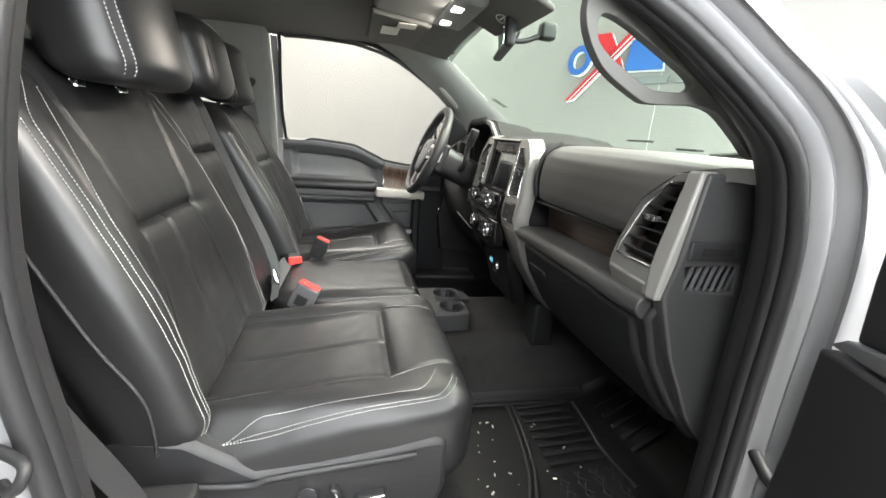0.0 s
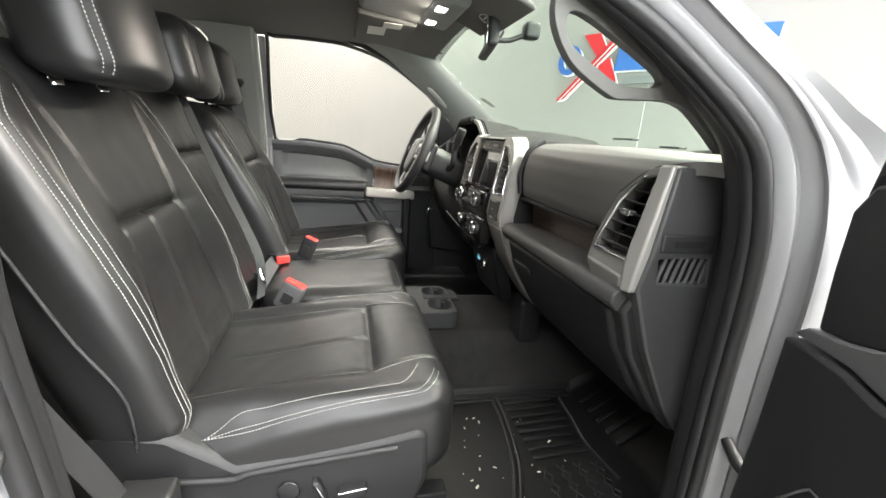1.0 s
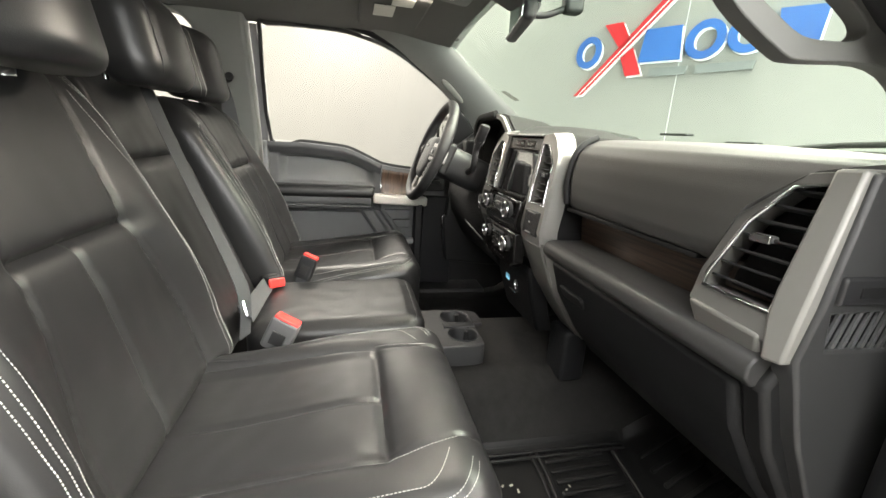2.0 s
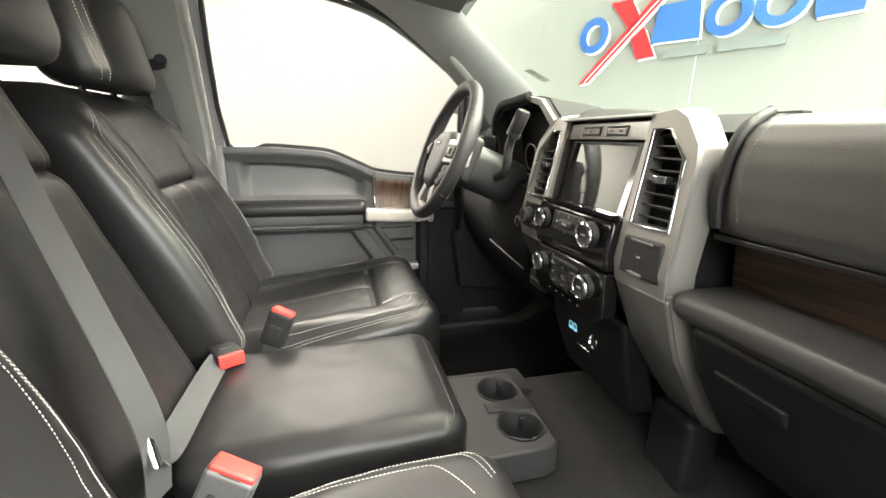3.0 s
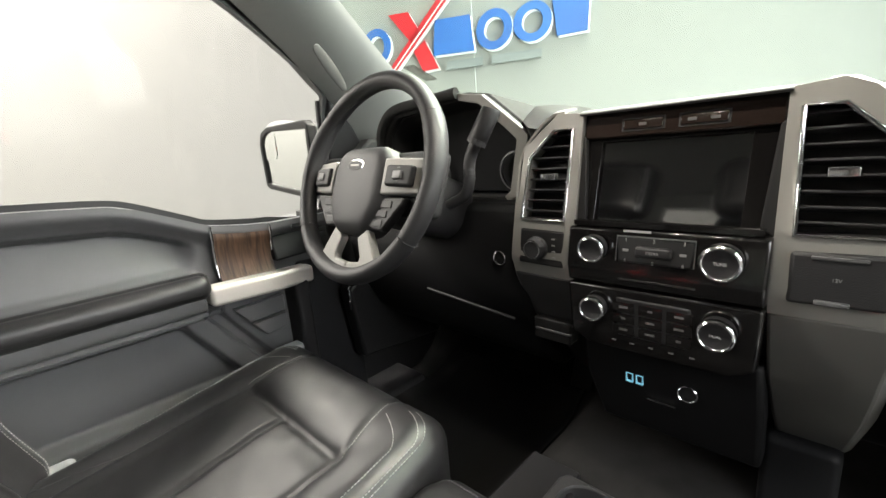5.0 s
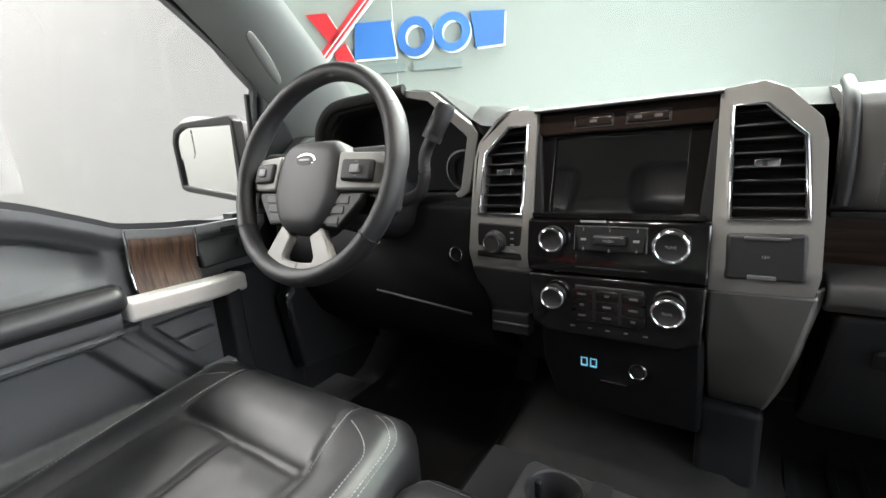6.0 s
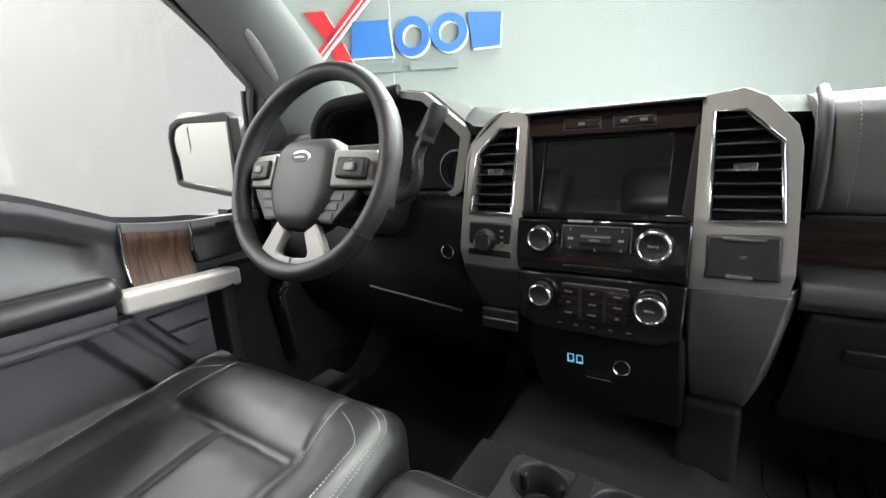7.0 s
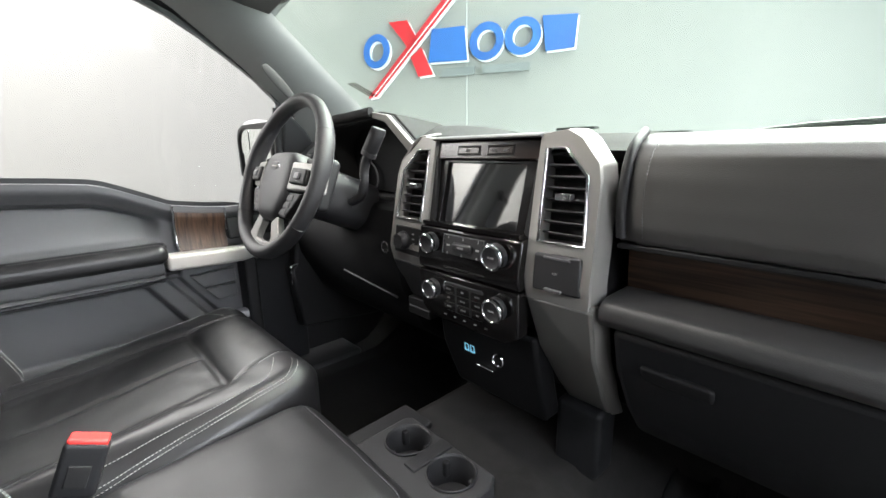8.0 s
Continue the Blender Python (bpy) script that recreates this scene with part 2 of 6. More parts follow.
def spline(pts, n=6, closed=False):
    """A smooth line through the points."""
    p = [Vector(q) for q in pts]
    out = []
    count = len(p) if closed else len(p) - 1
    for i in range(count):
        a = p[(i - 1) % len(p)] if closed or i else p[0]
        b, c = p[i], p[(i + 1) % len(p)]
        d = p[(i + 2) % len(p)] if closed or i + 2 < len(p) else p[-1]
        for k in range(n):
            t = k / n
            out.append(0.5 * ((2 * b) + (c - a) * t + (2 * a - 5 * b + 4 * c - d) * t * t + (3 * b - a - 3 * c + d) * t ** 3))
    if not closed:
        out.append(p[-1])
    return out


def soft_outline(pts, n=4):
    """A 2D outline with its corners rounded off."""
    out = []
    for (ax, ay), (bx, by), (cx, cy) in zip(pts[-1:] + pts[:-1], pts, pts[1:] + pts[:1]):
        for k in range(n + 1):
            t = k / n
            p0, p2 = (bx + (ax - bx) * 0.4, by + (ay - by) * 0.4), (bx + (cx - bx) * 0.4, by + (cy - by) * 0.4)
            out.append(tuple((1 - t) ** 2 * p0[q] + 2 * t * (1 - t) * (bx, by)[q] + t * t * p2[q] for q in (0, 1)))
    return out


def sweep(path, section, up=(0, 0, 1), closed=False, bm=None, scale=None):
    """Sweeps a closed 2D section (side, up) along a path."""
    bm = bm or bmesh.new()
    path = [Vector(p) for p in path]
    rings = []
    up = Vector(up)
    for i, p in enumerate(path):
        a = path[i - 1] if closed or i else p
        b = path[(i + 1) % len(path)] if closed or i + 1 < len(path) else p
        t = (b - a).normalized()
        side = t.cross(up)
        side = side.normalized() if side.length > 1e-5 else Vector((1, 0, 0))
        u = side.cross(t)
        s = scale(i / max(1, len(path) - 1)) if scale else 1
        rings.append([bm.verts.new(p + side * (x * s) + u * (y * s)) for x, y in section])
    n = len(section)
    for i in range(len(rings) if closed else len(rings) - 1):
        r0, r1 = rings[i], rings[(i + 1) % len(rings)]
        for k in range(n):
            bm.faces.new((r0[k], r0[(k + 1) % n], r1[(k + 1) % n], r1[k]))
    if not closed:
        bm.faces.new(rings[0][::-1])
        bm.faces.new(rings[-1])
    return bm


def ring2d(rx, ry=None, n=10):
    ry = ry or rx
    return [(rx * math.cos(2 * math.pi * i / n), ry * math.sin(2 * math.pi * i / n)) for i in range(n)]


def tube(path, r, up=(0, 0, 1), closed=False, n=10, bm=None, scale=None):
    return sweep(path, ring2d(r, n=n), up, closed, bm, scale)


def lathe(profile, m, n=28, bm=None):
    """Turns a profile of (radius, height) round the z axis of m."""
    bm = bm or bmesh.new()
    rings = []
    for r, h in profile:
        if r < 1e-6:
            rings.append([bm.verts.new(m @ Vector((0, 0, h)))])
        else:
            rings.append([bm.verts.new(m @ Vector((r * math.cos(2 * math.pi * i / n), r * math.sin(2 * math.pi * i / n), h))) for i in range(n)])
    for a, b in zip(rings, rings[1:]):
        for i in range(n):
            j = (i + 1) % n
            quad = [a[i % len(a)], a[j % len(a)], b[j % len(b)], b[i % len(b)]]
            quad = list(dict.fromkeys(quad))
            if len(quad) > 2:
                bm.faces.new(quad)
    return bm


def sheet(f, nu, nv, thick=0.0):
    """A grid f(u, v) with u and v from 0 to 1; thick: a second skin set back along the normals."""
    bm = bmesh.new()
    g = [[bm.verts.new(f(i / nu, j / nv)) for j in range(nv + 1)] for i in range(nu + 1)]
    for i in range(nu):
        for j in range(nv):
            bm.faces.new((g[i][j], g[i + 1][j], g[i + 1][j + 1], g[i][j + 1]))
    if thick:
        bm.normal_update()
        bmesh.ops.solidify(bm, geom=bm.faces[:], thickness=thick)
    return bm


def dashes(path, normal_of, bm=None, length=0.0034, gap=0.0018, wide=0.0013, high=0.0009):
    """Thread stitches along a path of points."""
    bm = bm or bmesh.new()
    path = [Vector(p) for p in path]
    carry = 0.0
    for a, b in zip(path, path[1:]):
        seg = (b - a).length
        if seg < 1e-6:
            continue
        t = (b - a) / seg
        n = normal_of(a, b)
        side = t.cross(n).normalized()
        s = carry
        while s < seg:
            c = a + t * s + n * high * 0.5
            e = t * (length / 2)
            w, u = side * wide / 2, n * high
            vs = [bm.verts.new(c + q) for q in (-e - w, -e + w, e + w, e - w, -e * 0.6 - w * 0.5 + u, -e * 0.6 + w * 0.5 + u, e * 0.6 + w * 0.5 + u, e * 0.6 - w * 0.5 + u)]
            for quad in ((4, 5, 6, 7), (0, 1, 5, 4), (1, 2, 6, 5), (2, 3, 7, 6), (3, 0, 4, 7)):
                bm.faces.new([vs[k] for k in quad])
            s += length + gap
        carry = s - seg
    return bm


def lettering(name, words, size, m, mat, parent, depth=0.0004):
    """Printed words as a thin mesh; m puts the middle of the words."""
    cu = bpy.data.curves.new(name, "FONT")
    cu.body, cu.size, cu.align_x, cu.align_y, cu.extrude = words, size, "CENTER", "CENTER", depth
    tmp = bpy.data.objects.new(name, cu)
    scene.collection.objects.link(tmp)
    me = bpy.data.meshes.new_from_object(tmp.evaluated_get(bpy.context.evaluated_depsgraph_get()))
    bpy.data.objects.remove(tmp)
    bm = bmesh.new()
    bm.from_mesh(me)
    bm.transform(m)
    bpy.data.meshes.remove(me)
    return part(name, bm, mat, parent, smooth=False)


def structure(name, bm, mat, label, category, bevel=0.0):
    return tagged(part(name, bm, mat, None, bevel=bevel), label, category, kind="structure")


# ---- the booth: floor, walls, ceiling, wall sign ----
WALL_A, WALL_D = Vector((-1.851, 2.402, 0)), Vector((0.807, 0.59, 0)).normalized()
WALL_N = Vector((WALL_D.y, -WALL_D.x, 0))
ROOM_H = 4.3
corners = [WALL_A - WALL_D * 8.2, WALL_A + WALL_D * 3.338, Vector((3.4, 5.2, 0)), Vector((3.4, -6.0, 0)), Vector((-8.47, -6.0, 0))]
structure("floor", box(-9.0, 6.2, -7, 6, -0.1, 0, 0.002), FLOOR, "plain grey floor of a white photo booth", "floor")
structure("ceiling", box(-9.0, 6.2, -7, 6, ROOM_H, ROOM_H + 0.1, 0.002), WALL, "plain white ceiling of the photo booth", "ceiling")
mid = Vector((0.3, -0.5, 0))
for i, a in enumerate(corners):
    b = corners[(i + 1) % len(corners)]
    d = (b - a).normalized()
    n = Vector((d.y, -d.x, 0))
    if (mid - a).dot(n) > 0:
        n = -n
    bm = bmesh.new()
    foot = [a, b, b + n * 0.12, a + n * 0.12]
    lo = [bm.verts.new(p) for p in foot]
    hi = [bm.verts.new(p + Vector((0, 0, ROOM_H))) for p in foot]
    bm.faces.new(lo)
    bm.faces.new(hi)
    for k in range(4):
        bm.faces.new((lo[k], lo[(k + 1) % 4], hi[(k + 1) % 4], hi[k]))
    structure("wall_" + ("sign", "front", "right", "back", "left")[i], bm, WALL, "smooth white booth wall panel", "wall")
joint = sweep([WALL_A + WALL_N * 0.0008, WALL_A + WALL_N * 0.0008 + Vector((0, 0, ROOM_H))], [(-0.0015, -0.001), (0.0015, -0.001), (0.0015, 0.001), (-0.0015, 0.001)], up=WALL_N)
structure("trim", joint, SIGN_EDGE, "thin upright joint between white wall panels", "trim")


def on_wall(s, z, d):
    return WALL_A + WALL_D * s + Vector((0, 0, z)) + WALL_N * (0.03 - d)


def slab(outline, holes=()):
    return plate(outline, holes, on_wall, 0.029)


def oval(cx, cz, rx, rz, lean=0.1, n=28):
    return [(cx + rx * math.cos(2 * math.pi * i / n) + lean * rz * math.sin(2 * math.pi * i / n), cz + rz * math.sin(2 * math.pi * i / n)) for i in range(n)]


sign = thing("wall_sign", "raised dealer sign of blue and red shapes on the white wall", "sign", WALL_A + Vector((0, 0, 2.1)))
RINGS = ((-0.70, 0.105, 2.18, 0.122), (0.148, 0.125, 2.208, 0.13), (0.41, 0.13, 2.228, 0.127))
BLOCKS = ([(-0.29, 2.08), (0.005, 2.085), (-0.015, 2.32), (-0.262, 2.31)],
          [(0.575, 2.118), (0.775, 2.133), (0.79, 2.35), (0.545, 2.353)])
SLASHES = ([(-0.785, 1.84), (-0.715, 1.85), (-0.085, 2.52), (-0.165, 2.52)], [(-0.592, 2.377), (-0.449, 2.384), (-0.375, 2.25), (-0.44, 2.18)], [(-0.43, 2.125), (-0.345, 2.19), (-0.256, 1.995), (-0.372, 1.984)])


def backing(outline, holes=()):
    """Pale edge plate, a little low and to one side behind a shape."""
    low = lambda pts: [(a + 0.012, b - 0.012) for a, b in pts]
    part("shape_backing", plate(low(outline), [low(h) for h in holes], lambda s, z, d: on_wall(s, z, d + 0.012), 0.017), SIGN_EDGE, sign, "pale edge plate")


for cx, rx, cz, rz in RINGS:
    part("ring_shape", slab(oval(cx, cz, rx, rz), [oval(cx, cz, rx * 0.55, rz * 0.6)]), BLUE, sign, "blue raised ring shape")
    backing(oval(cx, cz, rx, rz), [oval(cx, cz, rx * 0.55, rz * 0.6)])
for pts in BLOCKS:
    part("block_shape", slab(pts), BLUE, sign, "blue raised block shape")
    backing(pts)
for pts in SLASHES:
    part("slash_shape", slab(pts), CRIMSON, sign, "red slanting bar")
    backing(pts)
part("stripe", plate([(-0.745, 1.848), (-0.735, 1.85), (-0.105, 2.52), (-0.115, 2.52)], (), lambda s, z, d: on_wall(s, z, d - 0.004), 0.004), SIGN_EDGE, sign, "thin pale stripe on the red bar")
for a, b in ((-0.205, 0.055), (0.115, 0.465)):
    part("small_bar", slab([(a, 1.975 + 0.03 * (a + 0.2)), (b, 1.975 + 0.03 * (b + 0.2)), (b + 0.01, 2.032 + 0.03 * (b + 0.2)), (a + 0.01, 2.032 + 0.03 * (a + 0.2))]), SIGN_GREY, sign, "long grey raised bar")
copy_thing(sign, Matrix.Translation(Vector((-8.40, -5.35, 0))) @ Matrix.Rotation(math.atan2(WALL_D.x, WALL_D.y), 4, "Z") @ Matrix.Translation(-WALL_A))


# ---- the cab shell ----
XSIDE = [(0.55, 0.87), (1.38, 0.86), (1.64, 0.775), (1.82, 0.70)]


def side_x(z):
    return line_at(XSIDE, z)


def cab_floor(u, v):
    x, y = -0.9 + 1.8 * u, -1.4 + 2.55 * v
    z = 0.70 + 0.15 * (1 - smooth01(0.17, 0.30, abs(x)))
    z += smooth01(0.72, 1.15, y) * 0.42
    if y < -0.30:
        z = max(z, 0.72)
    return (x, y, z)


structure("cab_floor", sheet(cab_floor, 44, 52, 0.03), CARPET, "black carpeted cab floor with a raised middle tunnel", "floor")
structure("cab_firewall", box(-0.86, 0.86, 1.12, 1.18, 0.62, 1.42, 0.01), PLASTIC_DARK, "dark bulkhead behind the footwells", "bulkhead")


def roof_z(x, y):
    return 1.845 - 0.05 * (abs(x) / 0.72) ** 3 - 0.05 * smooth01(0.05, 0.42, y)


structure("headliner", sheet(lambda u, v: (-0.72 + 1.44 * u, -1.4 + 1.8 * v, roof_z(-0.72 + 1.44 * u, -1.4 + 1.8 * v)), 24, 30, -0.012), LINER, "grey cloth headliner of the truck cab", "ceiling")
structure("cab_roof", sheet(lambda u, v: (-0.76 + 1.52 * u, -1.45 + 1.9 * v, roof_z(-0.72 + 1.44 * u, -1.4 + 1.82 * v) + 0.03), 16, 16, -0.01), PAINT, "silver painted roof skin of the truck cab", "roof")

REAR_WINDOW = [(-1.16, 1.40), (-0.56, 1.40), (-0.51, 1.70), (-0.515, 1.755), (-0.55, 1.79), (-0.60, 1.803), (-1.05, 1.803), (-1.16, 1.72)]
for sgn, name in ((-1, "driver"), (1, "passenger")):
    side = plate([(-1.4, 0.6), (-0.34, 0.6), (-0.34, 1.82), (-1.4, 1.82)], [REAR_WINDOW], lambda y, z, d, s=sgn: (s * (side_x(z) - 0.05 + d), y, z), 0.10, cuts=(("b", 1.38), ("b", 1.64)))
    structure("wall_" + name, side, TRIM, "grey trimmed rear side of the cab with a window opening", "cab side", bevel=0.012)
    pane = part("window_1", plate(REAR_WINDOW, (), lambda y, z, d, s=sgn: (s * (side_x(z) - 0.004 + d), y, z), 0.004, cuts=(("b", 1.64),)), GLASS)
    tagged(pane, "clear glass of the rear side window", "window", kind="structure").visible_shadow = False
back = plate([(-0.88, 0.6), (0.88, 0.6), (0.70, 1.84), (-0.70, 1.84)], [[(-0.60, 1.40), (0.60, 1.40), (0.55, 1.76), (-0.55, 1.76)]], lambda x, z, d: (x, -1.38 - d, z), 0.06)
structure("wall_back", back, TRIM, "grey rear wall of the cab with a wide window", "cab wall", bevel=0.01)
pane = part("window_2", plate([(-0.60, 1.40), (0.60, 1.40), (0.55, 1.76), (-0.55, 1.76)], (), lambda x, z, d: (x, -1.40 - d, z), 0.004), GLASS)
tagged(pane, "clear rear window glass", "window", kind="structure").visible_shadow = False

# windscreen pillars
P_REAR_Y = [(1.30, 0.625), (1.416, 0.605), (1.46, 0.575), (1.532, 0.515), (1.581, 0.455), (1.651, 0.362), (1.759, 0.195), (1.81, 0.08)]
P_REAR_X = [(1.40, 0.835), (1.55, 0.79), (1.64, 0.75), (1.81, 0.67)]
P_FRONT_Y = [(1.30, 1.02), (1.44, 0.86), (1.513, 0.755), (1.813, 0.325)]
P_FRONT_X = [(1.30, 0.76), (1.44, 0.745), (1.81, 0.62)]


def pillar(sgn):
    def f(u, v):
        z = 1.30 + 0.51 * u
        a = Vector((line_at(P_REAR_X, z), line_at(P_REAR_Y, z), z))
        b = Vector((line_at(P_FRONT_X, z), line_at(P_FRONT_Y, z), z))
        p = a.lerp(b, v * 1.07)
        p.x -= 0.028 * math.sin(math.pi * v) ** 0.8
        p.y -= 0.01 * math.sin(math.pi * v)
        return (sgn * p.x, p.y, p.z)
    return sheet(f, 26, 12, 0.014 * sgn)


for sgn in (-1, 1):
    ob = structure("pillar_trim", pillar(sgn), TRIM, "grey plastic trim of the windscreen pillar", "pillar")
    ob["group"] = "windscreen pillars"
    if sgn < 0:
        # flat capsule in a darker grey draws the shade of the finger recess
        part("recess_shade_patch", sweep(spline([(-0.652, 0.381, 1.647), (-0.668, 0.41, 1.627), (-0.69, 0.45, 1.598), (-0.71, 0.484, 1.573)], 5), ring2d(0.013, 0.0035, 14), up=(0.75, -0.6, 0.25), scale=lambda t: 0.3 + 0.7 * math.sin(math.pi * min(1, max(0, t))) ** 0.5), GRIP_GREY, ob, "darker patch for the shade in the pillar's finger recess")
    tagged(part("pillar_outer", sweep(spline([(sgn * 0.80, 0.86, 1.40), (sgn * 0.765, 0.70, 1.53), (sgn * 0.70, 0.40, 1.76), (sgn * 0.67, 0.10, 1.85), (sgn * 0.69, -0.6, 1.86), (sgn * 0.70, -1.4, 1.84)], 6), ring2d(0.024, 0.022, 12)), PAINT), "silver painted outer pillar and roof rail", "pillar", kind="structure")


def screen_point(u, v):
    z = 1.425 + 0.40 * v
    half = line_at(P_FRONT_X, z) + 0.01
    x = half * (2 * u - 1)
    return (x, line_at(P_FRONT_Y, z) + 0.02 + 0.11 * (1 - (x / half) ** 2) * (1 - 0.35 * v), z)


ws = part("windscreen", sheet(screen_point, 28, 14, 0.005), WINDSCREEN)
tagged(ws, "large green-tinted windscreen glass", "windscreen", kind="structure").visible_shadow = False
for u, v, w in ((0.046, 0.45, 0.036), (0.04, 0.91, 0.03)):
    c, e = Vector(screen_point(u, v)), Vector(screen_point(u + 0.02, v))
    up = (Vector(screen_point(u, v + 0.02)) - c).normalized()
    ax = (e - c).normalized()
    n = ax.cross(up).normalized()
    bm = bmesh.new()
    for k in (-0.004, -0.006):
        vs = [bm.verts.new(c + (up * 0.85 - ax * 0.5) * (a * w) + ax * b * 0.017 - n * -k) for a, b in ((-1, -1), (1, -1), (1, 1), (-1, 1))]
        bm.faces.new(vs)
    tagged(part("windscreen_sticker", bm, STICKER, smooth=False), "small grey film sticker on the windscreen", "sticker", group="windscreen stickers")

# door opening of the passenger side: rubber seal and painted frame
OPENING = [(0.862, 0.578, 0.72), (0.862, 0.576, 0.92), (0.862, 0.573, 1.11), (0.866, 0.566, 1.29), (0.861, 0.555, 1.39), (0.848, 0.524, 1.475), (0.812, 0.413, 1.575), (0.787, 0.318, 1.635), (0.762, 0.225, 1.69), (0.735, 0.11, 1.745), (0.713, 0.0, 1.78),
           (0.705, -0.17, 1.785), (0.74, -0.287, 1.70), (0.80, -0.316, 1.52), (0.855, -0.316, 1.30), (0.862, -0.292, 1.05), (0.862, -0.262, 0.72)]
path = spline(OPENING, 6)
seal = thing("door_seal", "black rubber seal round the open front door", "door seal", (0.86, 0.63, 0.72))
part("seal_bulb", tube(path, 0.014, up=(1, 0, 0), n=10), SEAL, seal)
part("seal_outer_roll", tube([p + Vector((0.016, 0, 0)) for p in path], 0.0115, up=(1, 0, 0), n=12), SEAL, seal)


SLIM = [(1.41, 1.0), (1.475, 0.8), (1.54, 0.66), (1.60, 0.64), (1.72, 0.8)]


def opening_frame(prof, name, mat, label):
    """Skin swept outward from the opening: prof holds (outward, x) steps."""
    cy, cz = 0.17, 1.25
    bm = bmesh.new()
    rows = []
    for i, p in enumerate(path):
        a, b = path[max(0, i - 1)], path[min(len(path) - 1, i + 1)]
        t = (b - a)
        o = Vector((0, t.z, -t.y)).normalized()
        if o.dot(Vector((0, p.y - cy, p.z - cz))) < 0:
            o = -o
        slim = line_at(SLIM, p.z) if p.y > 0.1 else 1.0
        rows.append([bm.verts.new(p + o * q * slim + Vector((x, 0, 0))) for q, x in prof])
    for r0, r1 in zip(rows, rows[1:]):
        for k in range(len(prof) - 1):
            bm.faces.new((r0[k], r0[k + 1], r1[k + 1], r1[k]))
    return structure(name, bm, mat, label, "door frame")


opening_frame([(0.010, 0.006), (0.015, 0.018), (0.024, 0.027), (0.036, 0.030), (0.044, 0.022), (0.052, 0.022), (0.060, 0.036), (0.074, 0.042), (0.080, 0.036), (0.080, -0.01), (0.05, -0.02), (0.014, -0.008), (0.010, 0.006)], "door_frame", PAINT, "silver painted frame of the open front door")
opening_frame([(0.004, -0.004), (-0.006, -0.012), (-0.006, -0.03), (0.006, -0.05), (0.04, -0.062), (0.05, -0.055), (0.018, -0.02), (0.012, -0.006), (0.004, -0.004)], "inner_frame_trim", PLASTIC, "dark plastic edge trim inside the door frame")
PILLAR_WIDE = [(1.28, 0.235), (1.36, 0.205), (1.39, 0.185), (1.419, 0.137), (1.446, 0.099), (1.475, 0.079), (1.509, 0.065), (1.544, 0.059), (1.60, 0.055), (1.76, 0.055)]
FRONT_RUN = [q for q in path[:60] if q.y > 0.16]


def pillar_skin(u, v):
    k = u * (len(FRONT_RUN) - 1)
    i = min(int(k), len(FRONT_RUN) - 2)
    a, b = FRONT_RUN[i], FRONT_RUN[i + 1]
    p, t = a.lerp(b, k - i), FRONT_RUN[min(i + 4, len(FRONT_RUN) - 1)] - FRONT_RUN[max(0, i - 4)]
    o = Vector((0, t.z, -t.y)).normalized()
    w = line_at(PILLAR_WIDE, p.z)
    start = 0.068 * line_at(SLIM, p.z)
    q = start + (w - start) * v
    lip = 0.010 * bell(v - 0.93, 0.05) - 0.008 * bell(v - 0.28, 0.16)
    full = smooth01(0.0, 0.07, w - start)
    return p + o * q + Vector((0.036 + full * (0.002 + 0.014 * math.sin(math.pi * min(1, v * 1.1)) + lip) - 0.04 * smooth01(0.93, 1.0, v), 0, 0))


structure("pillar_skin", sheet(pillar_skin, 60, 30, 0.01), PAINT, "silver painted outer skin of the windscreen pillar", "pillar")
structure("door_sill", box(0.72, 0.93, -0.30, 0.66, 0.60, 0.725, 0.015), PLASTIC, "black plastic door sill plate", "sill")
structure("sill_trim_driver", box(-0.825, -0.785, 0.255, 0.345, 0.945, 0.968, 0.006), SILL_SILVER, "small pale painted ledge beside the driver's door opening", "sill")
structure("pillar_foot_driver", box(-0.80, -0.722, -0.27, -0.14, 0.74, 0.93, 0.012), SILL_SILVER, "pale painted pillar foot behind the driver's seat", "sill")
structure("door_sill_driver", box(-0.93, -0.72, -0.42, 0.66, 0.60, 0.745, 0.015), PLASTIC, "black plastic door sill plate", "sill")
structure("body_side", box(0.855, 0.915, 0.636, 1.5, 0.55, 1.385, 0.02), PAINT, "silver painted front body side", "body side")
structure("b_pillar_skin", box(0.875, 0.93, -0.64, -0.375, 0.6, 1.36, 0.02), PAINT, "silver painted middle pillar", "pillar")

for sgn in (-1, 1):
    structure("kick_wall", plate([(0.40 if sgn < 0 else 0.66, 0.55), (1.2, 0.55), (1.2, 1.45), (0.70, 1.45), (0.66, 1.29), (0.40 if sgn < 0 else 0.66, 1.29)], (), lambda y, z, d: (sgn * (0.845 + d), y, z), 0.04), PLASTIC_DARK, "dark kick panel beside the footwell", "kick panel")

# striker on the middle pillar
striker = thing("door_striker", "black door striker loop on the silver pillar", "striker", (0.89, -0.325, 1.11))
part("plate", box(0.878, 0.905, -0.34, -0.322, 1.075, 1.14, 0.004), PLASTIC_DARK, striker)
part("loop", tube(spline([(0.885, -0.325, 1.09), (0.91, -0.30, 1.10), (0.918, -0.285, 1.115), (0.91, -0.285, 1.13), (0.885, -0.325, 1.13)], 5), 0.0055), PLASTIC_DARK, striker)

